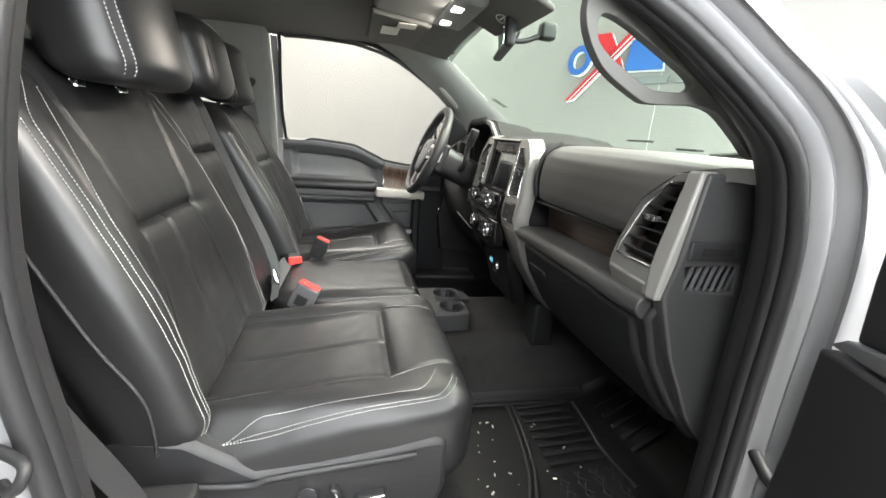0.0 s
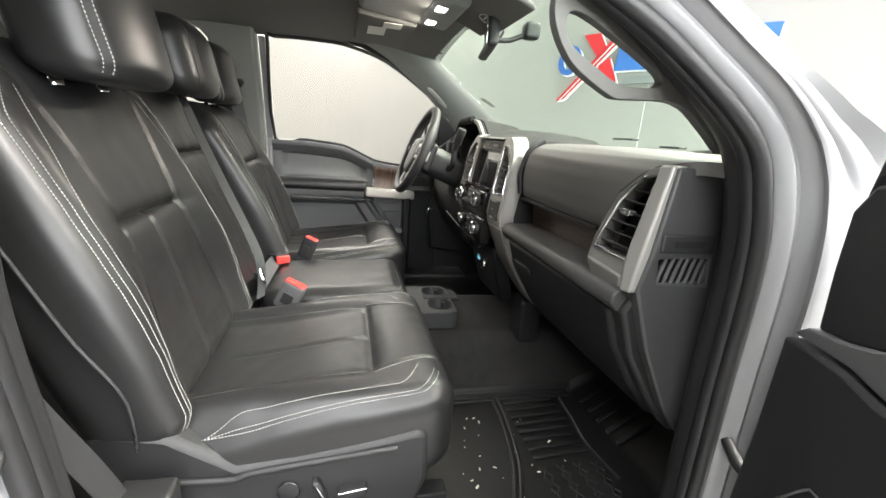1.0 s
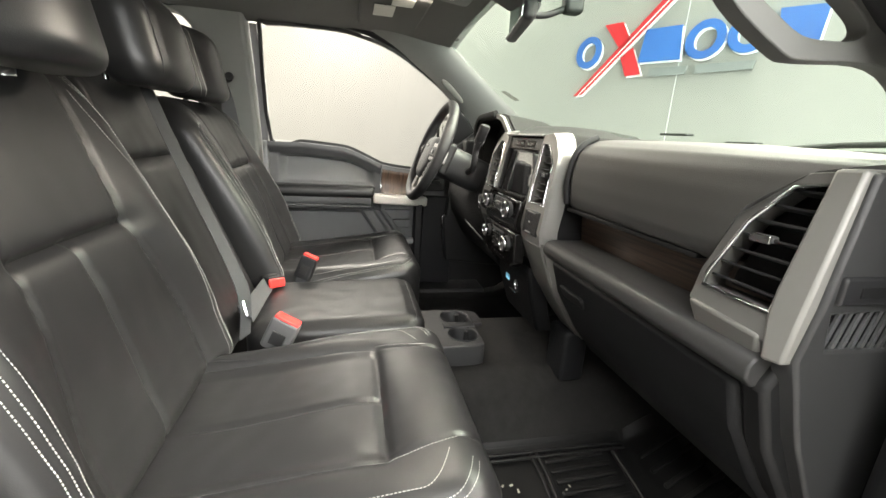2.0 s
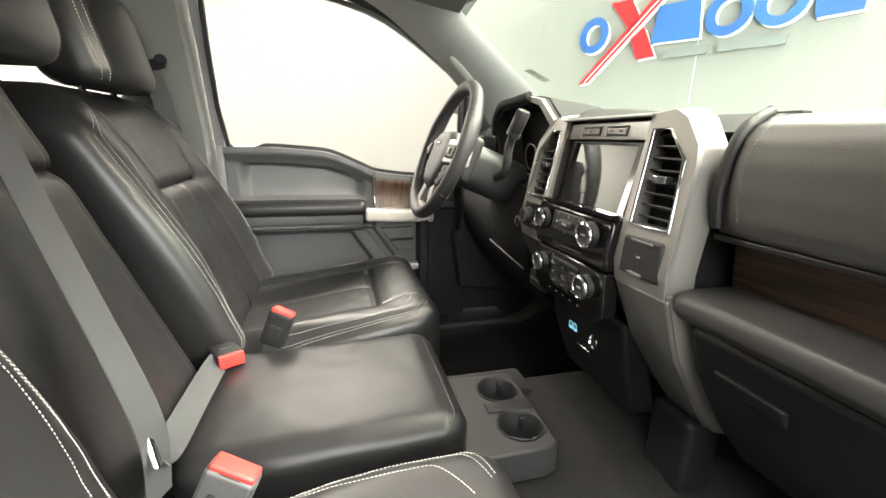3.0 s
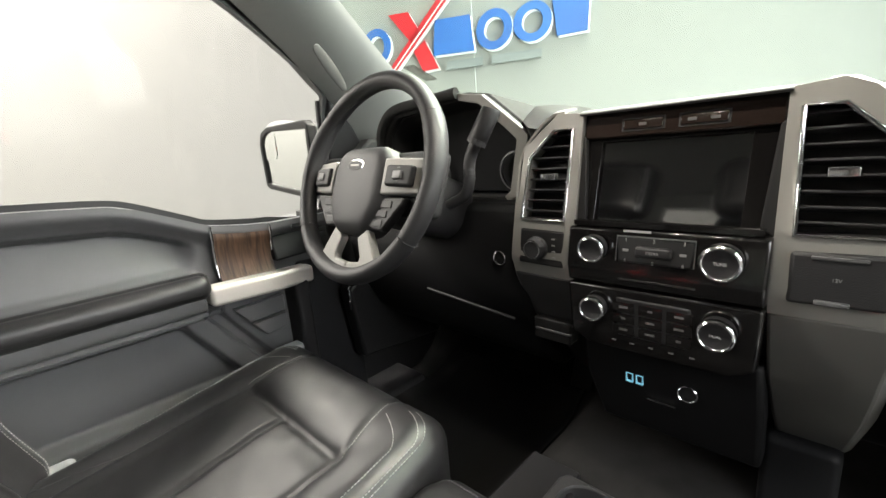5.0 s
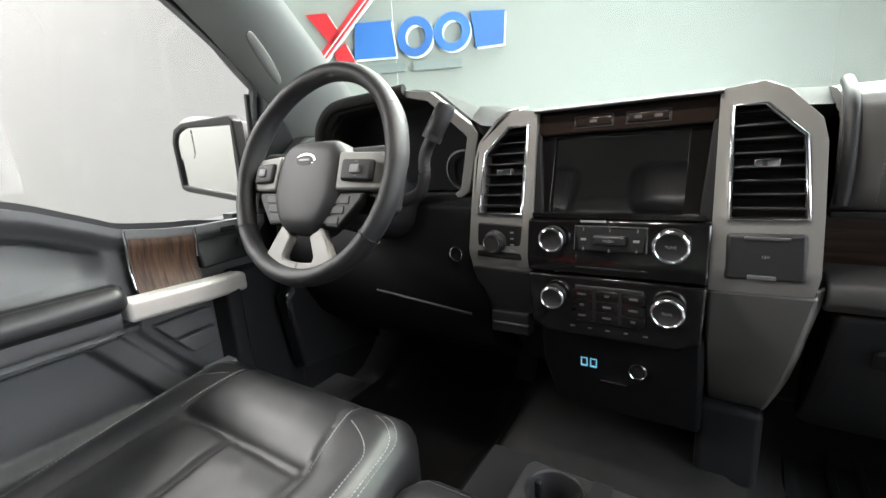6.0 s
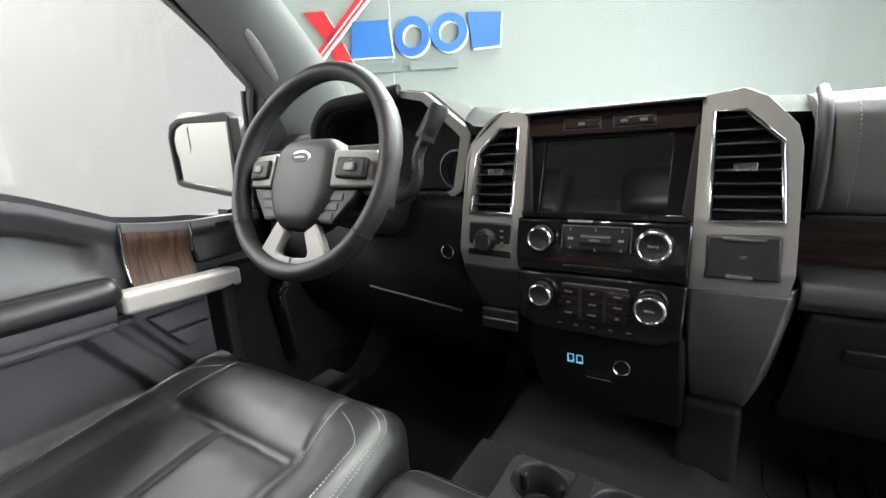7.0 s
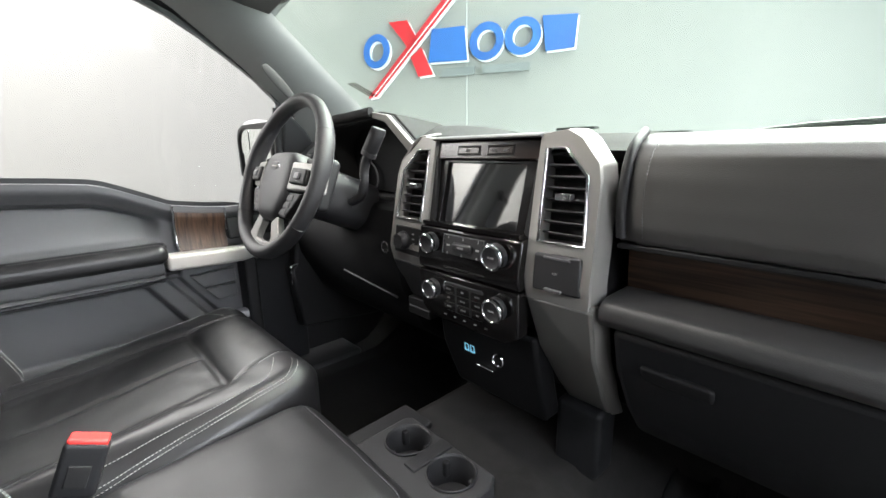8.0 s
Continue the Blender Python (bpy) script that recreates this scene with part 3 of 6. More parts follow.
# grab handle on the passenger pillar
grab = thing("grab_handle", "grey plastic grab handle on the windscreen pillar", "grab handle", (0.74, 0.45, 1.55))
GRIP = [(0.335, 1.72), (0.30, 1.68), (0.280, 1.63), (0.276, 1.60), (0.289, 1.573), (0.313, 1.544), (0.374, 1.513), (0.388, 1.511), (0.485, 1.518), (0.541, 1.479), (0.575, 1.45), (0.60, 1.45), (0.60, 1.49), (0.49, 1.595), (0.40, 1.672)]
GAP = [(0.291, 1.598), (0.302, 1.612), (0.325, 1.607), (0.440, 1.552), (0.452, 1.540), (0.440, 1.530), (0.392, 1.528), (0.372, 1.534), (0.302, 1.570)]
part("grip", plate(soft_outline(GRIP), [soft_outline(GAP)], lambda y, z, d: (0.775 - 0.30 * max(0, z - 1.6) - d, y, z), 0.017, cuts=(("b", 1.6),)), GRIP_GREY, grab, bevel=0.005)
for y, z in ((0.345, 1.655), (0.535, 1.503)):
    part("screw_cover", soft_box((0.006, 0.03, 0.022), 0.0028, 0.03, lambda a, b, c: (0.776 - 0.30 * max(0, z - 1.6) + a, y + b, z + c - 0.7 * b)), GRIP_GREY, grab)


# ---- driver's door ----
BELT = [(-0.32, 1.372), (-0.18, 1.374), (-0.10, 1.370), (0.0, 1.362), (0.044, 1.350), (0.095, 1.328), (0.142, 1.307), (0.166, 1.297), (0.231, 1.287), (0.30, 1.281), (0.48, 1.282)]


def door_skin(u, v):
    y = -0.305 + 0.765 * u
    top = line_at(BELT, y)
    z = 0.74 + 0.47 * v / 0.75 if v < 0.75 else 1.21 + (top - 1.21) * (v - 0.75) / 0.25
    # rolled upper edge and the padded recess below it, deepest under the roll
    d = 0.030 * smooth01(top - 0.052, top - 0.014, z)
    inside = smooth01(-0.275, -0.235, y) * (1 - smooth01(0.095, 0.14, y)) * smooth01(1.200, 1.216, z) * (1 - smooth01(top - 0.062, top - 0.046, z))
    d -= inside * (0.010 + 0.024 * smooth01(1.21, top - 0.06, z))
    # arm rest body with a sharp lower edge
    rest = 1 - smooth01(0.118, 0.132, y)
    d += 0.068 * smooth01(1.100, 1.126, z) * (1 - smooth01(1.186, 1.200, z)) * rest * (0.78 + 0.22 * math.sin(max(0, min(1, (z - 1.105) / 0.09)) * math.pi))
    d += 0.034 * smooth01(1.086, 1.104, z) * (1 - smooth01(1.112, 1.120, z)) * (1 - smooth01(0.15, 0.17, y))
    # map pocket with steep walls, and the slanting groove in front of it
    d -= 0.036 * smooth01(1.087, 1.073, z) * smooth01(0.088 + (1.083 - z) * 0.68, 0.070 + (1.083 - z) * 0.68, y)
    d += 0.024 * smooth01(0.93, 0.90, z) * smooth01(0.06 + (1.083 - z) * 0.68, 0.04 + (1.083 - z) * 0.68, y)
    e = y - (0.128 + (1.087 - z) * 0.70)
    d -= 0.020 * smooth01(0.0, 0.010, e) * (1 - smooth01(0.030, 0.040, e)) * (1 - smooth01(1.092, 1.10, z))
    return (-0.842 + d, y, z)


door = thing("driver_door", "closed charcoal and black door with wood and silver trim", "door", (-0.87, 0.08, 0.74))
part("door_panel", sheet(door_skin, 190, 170, 0.02), PLASTIC_GREY, door, "charcoal moulded door panel with a padded recess")
part("armrest_pad", soft_box((0.05, 0.435, 0.05), 0.022, 0.03, lambda x, y, z: (-0.780 + x, -0.085 + y, 1.178 + z)), LEATHER, door, "black padded arm rest")
part("armrest_ledge", box(-0.83, -0.79, -0.30, 0.135, 1.186, 1.2, 0.006), PLASTIC_DARK, door)
part("stitching", dashes([(-0.7545, -0.29, 1.168), (-0.7545, 0.12, 1.168)], lambda a, b: Vector((1, 0, 0)), wide=0.0009), PLASTIC_DARK, door)
part("pull_handle", soft_box((0.05, 0.244, 0.043), 0.010, 0.05, lambda x, y, z: (-0.790 + x - 0.012 * smooth01(0.0, 0.12, y), 0.248 + y, 1.147 + z - 0.04 * y)), PULL_SILVER, door, "satin silver pull handle")


def wood_skin(u, v):
    y = 0.166 + 0.122 * u
    zt = line_at(BELT, y) - 0.003
    z = 1.165 + (zt - 1.165) * v
    return (-0.806 - 0.020 * math.sin(math.pi * min(1, v * 0.9)) - 0.012 * smooth01(0.75, 1.0, v) + 0.012 * smooth01(0.0, 1.0, v), y, z)


part("wood_trim", sheet(wood_skin, 14, 16, 0.012), WOOD_UPRIGHT, door, "dark walnut door trim")
for y in (0.163, 0.291):
    pts = [Vector(wood_skin((y - 0.166) / 0.122, (0.12 + 0.088 * k) if y < 0.2 else (0.45 + 0.055 * k))) + Vector((0.002, 0, 0)) for k in range(11)]
    part("chrome_strip", tube(pts, 0.0032, up=(0, 1, 0), n=8), CHROME, door, "thin chrome strip")
part("switch_panel", plate([(0.294, 1.185), (0.455, 1.19), (0.455, 1.280), (0.294, 1.278)], (), lambda y, z, d: (-0.812 - d - 0.03 * (z - 1.185) / 0.1, y, z), 0.03), PLASTIC_DARK, door, bevel=0.006)
part("mirror_switch", box(-0.822, -0.812, 0.345, 0.385, 1.258, 1.272, 0.003), CHROME, door)
part("window_switch", box(-0.808, -0.80, 0.38, 0.43, 1.22, 1.24, 0.004), PLASTIC, door)
for z0, z1 in ((1.01, 1.048), (1.056, 1.095)):
    part("pocket_panel", plate([(0.185 + (1.09 - z1) * 0.75, z1), (0.30, z1 + 0.004), (0.30, z0 + 0.004), (0.185 + (1.09 - z0) * 0.75, z0)], (), lambda y, z, d: (-0.818 - d, y, z), 0.02), PLASTIC_GREY, door, bevel=0.003)
# added black box hiding the grey front end of the panel, to darken it
part("dark_panel_cover", box(-0.872, -0.80, 0.354, 0.50, 0.75, 1.165, 0.006), BLACKOUT, door)
part("front_edge", box(-0.87, -0.775, 0.315, 0.352, 0.75, 1.14, 0.01), PLASTIC_DARK, door)
WINDOW = [(max(-0.295, min(0.455, y)), z + 0.006) for y, z in BELT] + [(0.468, 1.53), (0.458, 1.581), (0.368, 1.651), (0.198, 1.745), (0.05, 1.785), (-0.06, 1.795), (-0.27, 1.79), (-0.295, 1.765)]
win = part("window_pane", plate(WINDOW, (), lambda y, z, d: (-side_x(z) + 0.002 - d, y, z), 0.004, cuts=(("b", 1.38), ("b", 1.64))), GLASS, door)
win.visible_shadow = False
part("window_seal", sweep(spline([(-side_x(z) + 0.012, y, z) for y, z in WINDOW], 3, closed=True), [(-0.006, -0.008), (0.006, -0.008), (0.006, 0.008), (-0.006, 0.008)], up=(1, 0, 0), closed=True), SEAL, door)
part("sash_bar", tube([(-0.83, 0.468, 1.285), (-0.806, 0.468, 1.56)], 0.011, up=(0, 1, 0)), SEAL, door)
part("sail_panel", plate([(0.475, 1.285), (0.63, 1.30), (0.60, 1.43), (0.545, 1.50), (0.475, 1.56)], (), lambda y, z, d: (-side_x(z) + 0.035 - d, y, z), 0.03, cuts=(("b", 1.38),)), PLASTIC_DARK, door, bevel=0.01)
part("upper_frame", sweep(spline([(-0.80, 0.52, 1.545), (-0.785, 0.445, 1.605), (-0.755, 0.34, 1.69), (-0.715, 0.17, 1.775), (-0.695, 0.0, 1.815), (-0.695, -0.30, 1.815)], 6), ring2d(0.02, 0.014, 10)), SEAL, door)
part("rear_edge", box(-0.87, -0.828, -0.328, -0.307, 0.75, 1.375, 0.004), PAINT, door, "silver painted door edge")
part("rear_edge_upper", sweep([(-0.852, -0.318, 1.37), (-0.775, -0.318, 1.64), (-0.715, -0.318, 1.79)], [(-0.011, -0.012), (0.011, -0.012), (0.011, 0.012), (-0.011, 0.012)], up=(0, 1, 0)), PAINT, door, "silver painted window frame edge")
part("door_skin_outer", box(-0.96, -0.90, -0.32, 0.62, 0.55, 1.27, 0.02), PAINT, door)

side_mirror = thing("side_mirror", "silver and black folding side mirror outside the door", "side mirror", (-0.93, 0.48, 1.30))


def mirror_shell(x, y, z):
    return Vector((-1.075 + x, 0.565 + y + 0.13 * (x + 0.0) * 0.3, 1.42 + z - 0.02 * (x / 0.13)))


part("housing", soft_box((0.30, 0.13, 0.23), (0.03, 0.06, 0.035), 0.04, mirror_shell), PAINT, side_mirror, "silver painted mirror housing")
part("rim", plate([(-1.225, 1.345), (-1.20, 1.335), (-0.95, 1.305), (-0.93, 1.32), (-0.93, 1.515), (-0.95, 1.53), (-1.165, 1.53), (-1.21, 1.515), (-1.228, 1.48)], [[(-1.212, 1.355), (-0.955, 1.322), (-0.945, 1.505), (-1.16, 1.515), (-1.198, 1.50), (-1.214, 1.475)]], lambda x, z, d: (x, 0.488 + d + 0.04 * (x + 1.07), z), 0.03), PLASTIC_DARK, side_mirror, bevel=0.004)
part("mirror_glass", plate([(-1.213, 1.355), (-0.955, 1.322), (-0.945, 1.505), (-1.16, 1.515), (-1.198, 1.50), (-1.214, 1.475)], (), lambda x, z, d: (x, 0.497 + d + 0.04 * (x + 1.07), z), 0.004), MIRROR, side_mirror, smooth=False)
part("spotter_glass", plate([(-1.205, 1.43), (-1.145, 1.43), (-1.135, 1.445), (-1.135, 1.508), (-1.16, 1.511), (-1.195, 1.498), (-1.208, 1.475)], (), lambda x, z, d: (x, 0.4955 + d + 0.045 * (x + 1.07), z), 0.002), MIRROR, side_mirror, "small inset blind spot mirror")
part("arm", box(-0.96, -0.86, 0.50, 0.57, 1.31, 1.37, 0.02), PLASTIC_DARK, side_mirror)


# ---- dashboard ----
FACE = [(0.94, 0.612), (1.018, 0.55), (1.105, 0.493), (1.20, 0.452), (1.237, 0.445), (1.30, 0.455), (1.38, 0.468), (1.45, 0.482), (1.50, 0.492)]


def face_y(z):
    return line_at(FACE, z)


def on_face(x, z, d):
    return (x, face_y(z) + d, z)


KINKS = (("b", 1.018), ("b", 1.105), ("b", 1.20), ("b", 1.237), ("b", 1.30), ("b", 1.38))
dash = thing("dashboard", "black padded dashboard with silver vent frames and wood strip", "dashboard", (0, 0.7, 0.95))

TOP_Z = [(-0.82, 1.44), (-0.62, 1.485), (-0.3, 1.486), (-0.22, 1.46), (-0.05, 1.450), (0.15, 1.449), (0.20, 1.449), (0.25, 1.447)]
TOP_Y = [(-0.82, 0.58), (-0.68, 0.57), (-0.635, 0.68), (-0.335, 0.68), (-0.285, 0.575), (-0.22, 0.50), (-0.12, 0.49), (0.15, 0.49), (0.19, 0.51), (0.25, 0.56)]


def dash_top(u, v):
    x = -0.79 + 1.03 * u
    y0 = line_at(TOP_Y, x)
    y = y0 + (1.03 - y0) * v
    return (x, y, line_at(TOP_Z, x) - 0.022 * (1 - smooth01(0, 0.12, v)) + 0.012 * math.sin(math.pi * v) - 0.012 * v)


part("dash_top", sheet(dash_top, 44, 18, 0.02), DASH_TOP, dash, "dark grained dash top")
PAD = [(0.512, 1.296), (0.497, 1.304), (0.488, 1.325), (0.486, 1.355), (0.489, 1.39), (0.497, 1.417), (0.513, 1.434), (0.54, 1.444), (0.58, 1.4495), (0.66, 1.4525), (0.80, 1.452), (0.92, 1.447), (1.03, 1.44)]


def pad_skin(u, v):
    k = v * (len(PAD) - 1)
    i = min(int(k), len(PAD) - 2)
    p = Vector(PAD[i]).lerp(Vector(PAD[i + 1]), k - i)
    edge = line_at([(1.29, 0.632), (1.30, 0.637), (1.375, 0.668), (1.424, 0.728), (1.434, 0.77), (1.442, 0.79), (1.4495, 0.841)], p.y)
    if p.x > 0.6:
        edge = 0.841
    x = 0.236 + (edge - 0.236) * u
    end = bell((x - 0.236) / 0.02, 1.0) * 0.006
    return (x, p.x + end + 0.004 * (1 - math.sin(math.pi * min(1, (x - 0.236) / 0.605))), p.y - 0.016 * smooth01(0.5, 0.79, x) * smooth01(0.50, 0.60, p.x))


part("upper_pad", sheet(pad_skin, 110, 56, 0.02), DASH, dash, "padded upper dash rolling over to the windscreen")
part("pad_seam", tube(spline([(0.243, 0.545, 1.452), (0.243, 0.505, 1.424), (0.243, 0.488, 1.36), (0.243, 0.495, 1.31)], 6), 0.007, up=(1, 0, 0)), PLASTIC, dash, "raised seam roll of the dash pad")
part("pad_stitching", dashes(spline([(0.272, 0.527, 1.443), (0.272, 0.4965, 1.415), (0.272, 0.4855, 1.36), (0.272, 0.4945, 1.31)], 6), lambda a, b: Vector((0, -1, 0.2))), PLASTIC_GREY, dash)
part("wood_strip", sheet(lambda u, v: (0.238 + 0.50 * u, 0.536 + 0.010 * (1 - v), 1.222 + 0.078 * v), 24, 4, 0.01), WOOD, dash, "dark walnut strip in a recess")
# dark strip put in for the shade under the pad's lower edge
part("recess_shadow_gap", box(0.236, 0.605, 0.50, 0.55, 1.292, 1.30, 0.002), PLASTIC_DARK, dash)
SHELF = [(0.55, 1.226), (0.478, 1.226), (0.462, 1.222), (0.455, 1.212), (0.455, 1.198), (0.466, 1.186), (0.55, 1.186)]
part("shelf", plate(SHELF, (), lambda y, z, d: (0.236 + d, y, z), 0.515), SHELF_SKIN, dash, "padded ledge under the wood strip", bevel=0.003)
GLOVE = [(0.468, 1.184), (0.492, 1.11), (0.548, 1.02), (0.60, 0.958), (0.63, 0.945), (0.68, 0.99), (0.68, 1.184)]
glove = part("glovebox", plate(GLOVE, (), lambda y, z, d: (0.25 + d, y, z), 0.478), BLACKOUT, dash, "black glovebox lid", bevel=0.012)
part("latch", soft_box((0.09, 0.016, 0.028), 0.006, 0.05, lambda x, y, z: (0.335 + x, 0.49 + y - 0.6 * z, 1.125 + z)), PLASTIC_DARK, glove, "recessed glovebox latch")
part("latch_keyhole", lathe([(0, 0.0), (0.006, 0.0), (0.007, 0.003), (0.004, 0.004), (0, 0.003)], look((0.30, 0.486, 1.127), (0.30, 0.6, 1.2)) @ pose(0, 0, 0)), CHROME, glove)
part("lower_dash", plate([(0.47, 1.19), (0.50, 1.105), (0.556, 1.018), (0.62, 0.945), (0.9, 0.93), (0.9, 1.30), (0.54, 1.30)], (), lambda y, z, d: (0.728 + d, y, z), 0.035), PLASTIC_DARK, dash, bevel=0.008)
part("under_panel", box(-0.78, 0.76, 0.62, 1.05, 0.97, 1.22, 0.02), PLASTIC_DARK, dash)

# passenger end: cap, side grille
CAP = [(0.504, 1.426), (0.605, 1.433), (0.632, 1.354), (0.645, 1.202), (0.64, 0.965), (0.62, 0.955), (0.575, 1.01), (0.512, 1.13), (0.474, 1.233), (0.487, 1.29)]
cap = part("end_cap", plate(CAP, [[(0.502, 1.285), (0.598, 1.288), (0.600, 1.243), (0.508, 1.247)]], lambda y, z, d: (0.782 - d, y, z), 0.03), CUP_GREY, dash, "black end cap with a small slotted grille", bevel=0.004)
part("grille_box", box(0.742, 0.758, 0.495, 0.61, 1.235, 1.295, 0.003), BLACKOUT, cap)
for k in range(7):
    y = 0.514 + k * 0.0135
    part("slat", sweep([(0.776, y - 0.006, 1.243), (0.776, y + 0.006, 1.288)], [(-0.0025, -0.0014), (0.0025, -0.0014), (0.0025, 0.0014), (-0.0025, 0.0014)], up=(1, 0, 0)), PLASTIC_GREY, cap)
part("airbag_plate", soft_box((0.008, 0.10, 0.03), 0.004, 0.05, lambda x, y, z: (0.783 + x, 0.548 + y, 1.312 + z)), PLASTIC, cap, "raised marking plate")
part("marking", box(0.7865, 0.7885, 0.52, 0.575, 1.306, 1.317, 0.0008), PLASTIC_DARK, cap)


def vent(parent, outline, hole, f, slats, tab, frame_mat, flip=False, x_pad=0.0):
    """A framed vent with a chrome liner, a dark box, louvres and a tab."""
    fr = part("vent_frame", plate(outline, [hole], f, 0.035, cuts=KINKS), frame_mat, parent, "satin silver vent frame", bevel=0.005)
    cx, cz = sum(p[0] for p in hole) / len(hole), sum(p[1] for p in hole) / len(hole)
    loop = [Vector(f(x + (cx - x) * 0.02, z + (cz - z) * 0.02, -0.001)) for x, z in hole]
    part("chrome_ring", sweep(loop, ring2d(0.0028, n=8), up=(0, 1, 0), closed=True), CHROME, fr)
    part("vent_back", plate(hole, (), lambda x, z, d: f(x, z, d + 0.045), 0.004), PLASTIC_DARK, fr)
    zs = [p[1] for p in hole]
    for k in range(slats):
        z = min(zs) + (max(zs) - min(zs)) * (k + 0.7) / (slats + 0.4)
        xs = []
        for (xa, za), (xb, zb) in zip(hole, hole[1:] + hole[:1]):
            if (za - z) * (zb - z) < 0:
                xs.append(xa + (xb - xa) * (z - za) / (zb - za))
        if len(xs) == 2:
            x0, x1 = min(xs) + 0.001, max(xs) - 0.001
            y = f(0, z, 0)[1]
            m = Matrix.Translation(((x0 + x1) / 2, y + 0.020, z)) @ Matrix.Rotation(radians(-16), 4, "X")
            part("louvre", soft_box((x1 - x0, 0.022, 0.0032), 0.0012, 0.2, lambda a, b, c: m @ Vector((a, b, c))), PLASTIC, fr)
    tx, tz = tab
    p = Vector(f(tx, tz, 0.006))
    part("tab", soft_box((0.024, 0.014, 0.009), 0.003, 0.02, lambda a, b, c: p + Vector((a, b, c))), PLASTIC_GREY, fr, "vent tab with chrome edge")
    part("tab_edge", soft_box((0.025, 0.003, 0.010), 0.0014, 0.02, lambda a, b, c: p + Vector((a, b - 0.007, c))), CHROME, fr)
    return fr


def end_y(x, z, d):
    return (x, line_at([(1.235, 0.468), (1.425, 0.502)], z) + d - 0.03 * (0.775 - x) * 0.2, z)


vent(dash, [(0.772, 1.428), (0.722, 1.421), (0.663, 1.368), (0.640, 1.29), (0.638, 1.25), (0.770, 1.238)], [(0.752, 1.412), (0.716, 1.407), (0.679, 1.362), (0.652, 1.29), (0.652, 1.272), (0.744, 1.272)], end_y, 7, (0.70, 1.345), GRAPHITE)
STRIP = [(0.748, 1.4275), (0.776, 1.4295), (0.776, 1.27), (0.776, 1.228), (0.752, 1.224), (0.742, 1.272), (0.741, 1.30)]
part("vent_strip", plate(STRIP, (), lambda x, z, d: (x, end_y(x, z, d - 0.005)[1], z), 0.03), SATIN, dash, "broad satin silver strip beside the end vent", bevel=0.004)
part("vent_lip", plate([(0.640, 1.252), (0.744, 1.247), (0.742, 1.206), (0.655, 1.212)], (), lambda x, z, d: (x, 0.466 + d + (1.245 - z) * 0.25, z), 0.05), GRAPHITE, dash, "dark taupe lip under the end vent", bevel=0.006)

# centre stack
stack = thing("centre_stack", "black control stack with silver frames, screen and knobs", "centre stack", (0, 0.46, 0.95))
part("core", plate([(-0.205, 1.385), (-0.14, 1.445), (0.14, 1.445), (0.200, 1.395), (0.218, 1.22), (0.19, 0.96), (-0.19, 0.96), (-0.222, 1.22)], (), lambda x, z, d: (x, face_y(z) + 0.03 + d, z), 0.18, cuts=KINKS), PLASTIC_DARK, stack)
for s in (-1, 1):
    fl = lambda pts: [(s * x, z) for x, z in pts]
    outer = [(0.117, 1.452), (0.158, 1.456), (0.214, 1.408), (0.229, 1.23), (0.226, 1.205), (0.119, 1.203)] if s < 0 else [(0.117, 1.452), (0.160, 1.457), (0.184, 1.445), (0.215, 1.410), (0.221, 1.385), (0.225, 1.30), (0.227, 1.23), (0.224, 1.205), (0.119, 1.203)]
    fr = vent(stack, fl(outer), fl([(0.130, 1.432), (0.163, 1.432), (0.203, 1.392), (0.212, 1.295), (0.135, 1.294)]), on_face, 8, (s * 0.168, 1.362), SATIN)
    run = [(0.150, 1.456), (0.168, 1.4545), (0.186, 1.4435), (0.215, 1.410), (0.2215, 1.385), (0.225, 1.30), (0.227, 1.23), (0.2225, 1.204)]

    def flank(u, v, run=run, s=s):
        k = u * (len(run) - 1)
        i = min(int(k), len(run) - 2)
        x, z = (run[i][q] + (run[i + 1][q] - run[i][q]) * (k - i) for q in (0, 1))
        grow = 0.007 * math.sin(v * 1.5708) * smooth01(0.0, 0.35, u)
        return (s * (x - 0.0015 + grow), face_y(z) + 0.002 + 0.04 * v, z - 0.002 + 0.006 * math.sin(v * 1.5708) * (1 - smooth01(0.1, 0.5, u)))
    part("frame_flank", sheet(flank, 42, 8, 0.004), SATIN, stack, "satin silver flank of the vent frame")
    leg = [(0.119, 1.204), (0.229, 1.206), (0.222, 1.13), (0.217, 1.05), (0.204, 0.955), (0.132, 0.955), (0.121, 1.10)] if s > 0 else [(0.119, 1.204), (0.229, 1.206), (0.222, 1.14), (0.20, 1.09), (0.125, 1.09), (0.119, 1.14)]
    # shade is put in the colour: legs darker than SATIN, the left darkest
    part("lower_leg", plate(fl(leg), (), on_face, 0.035, cuts=KINKS), GRAPHITE if s > 0 else CUP_GREY, stack, "satin lower leg of the stack frame, coloured as shaded", bevel=0.006)
    if s > 0:
        RIM = [(1.212, 0.2285), (1.13, 0.2215), (1.05, 0.2165), (0.957, 0.2035)]
        side = lambda u, v: (line_at(RIM[::-1], 1.212 - 0.255 * u) + 0.014 * math.sin(1.5708 * v) - 0.002, face_y(1.212 - 0.255 * u) + 0.003 + 0.03 * v, 1.212 - 0.255 * u)
        part("leg_flank", sheet(side, 30, 6, 0.004), SATIN, stack, "satin silver flank of the lower leg")
    else:
        part("leg_edge", sweep([Vector(on_face(s * x, z, 0.004)) for x, z in ((0.121, 1.215), (0.121, 1.17), (0.130, 1.12))], [(-0.005, -0.005), (0.005, -0.005), (0.005, 0.005), (-0.005, 0.005)], up=(1, 0, 0)), SATIN, stack, "satin silver edge strip")
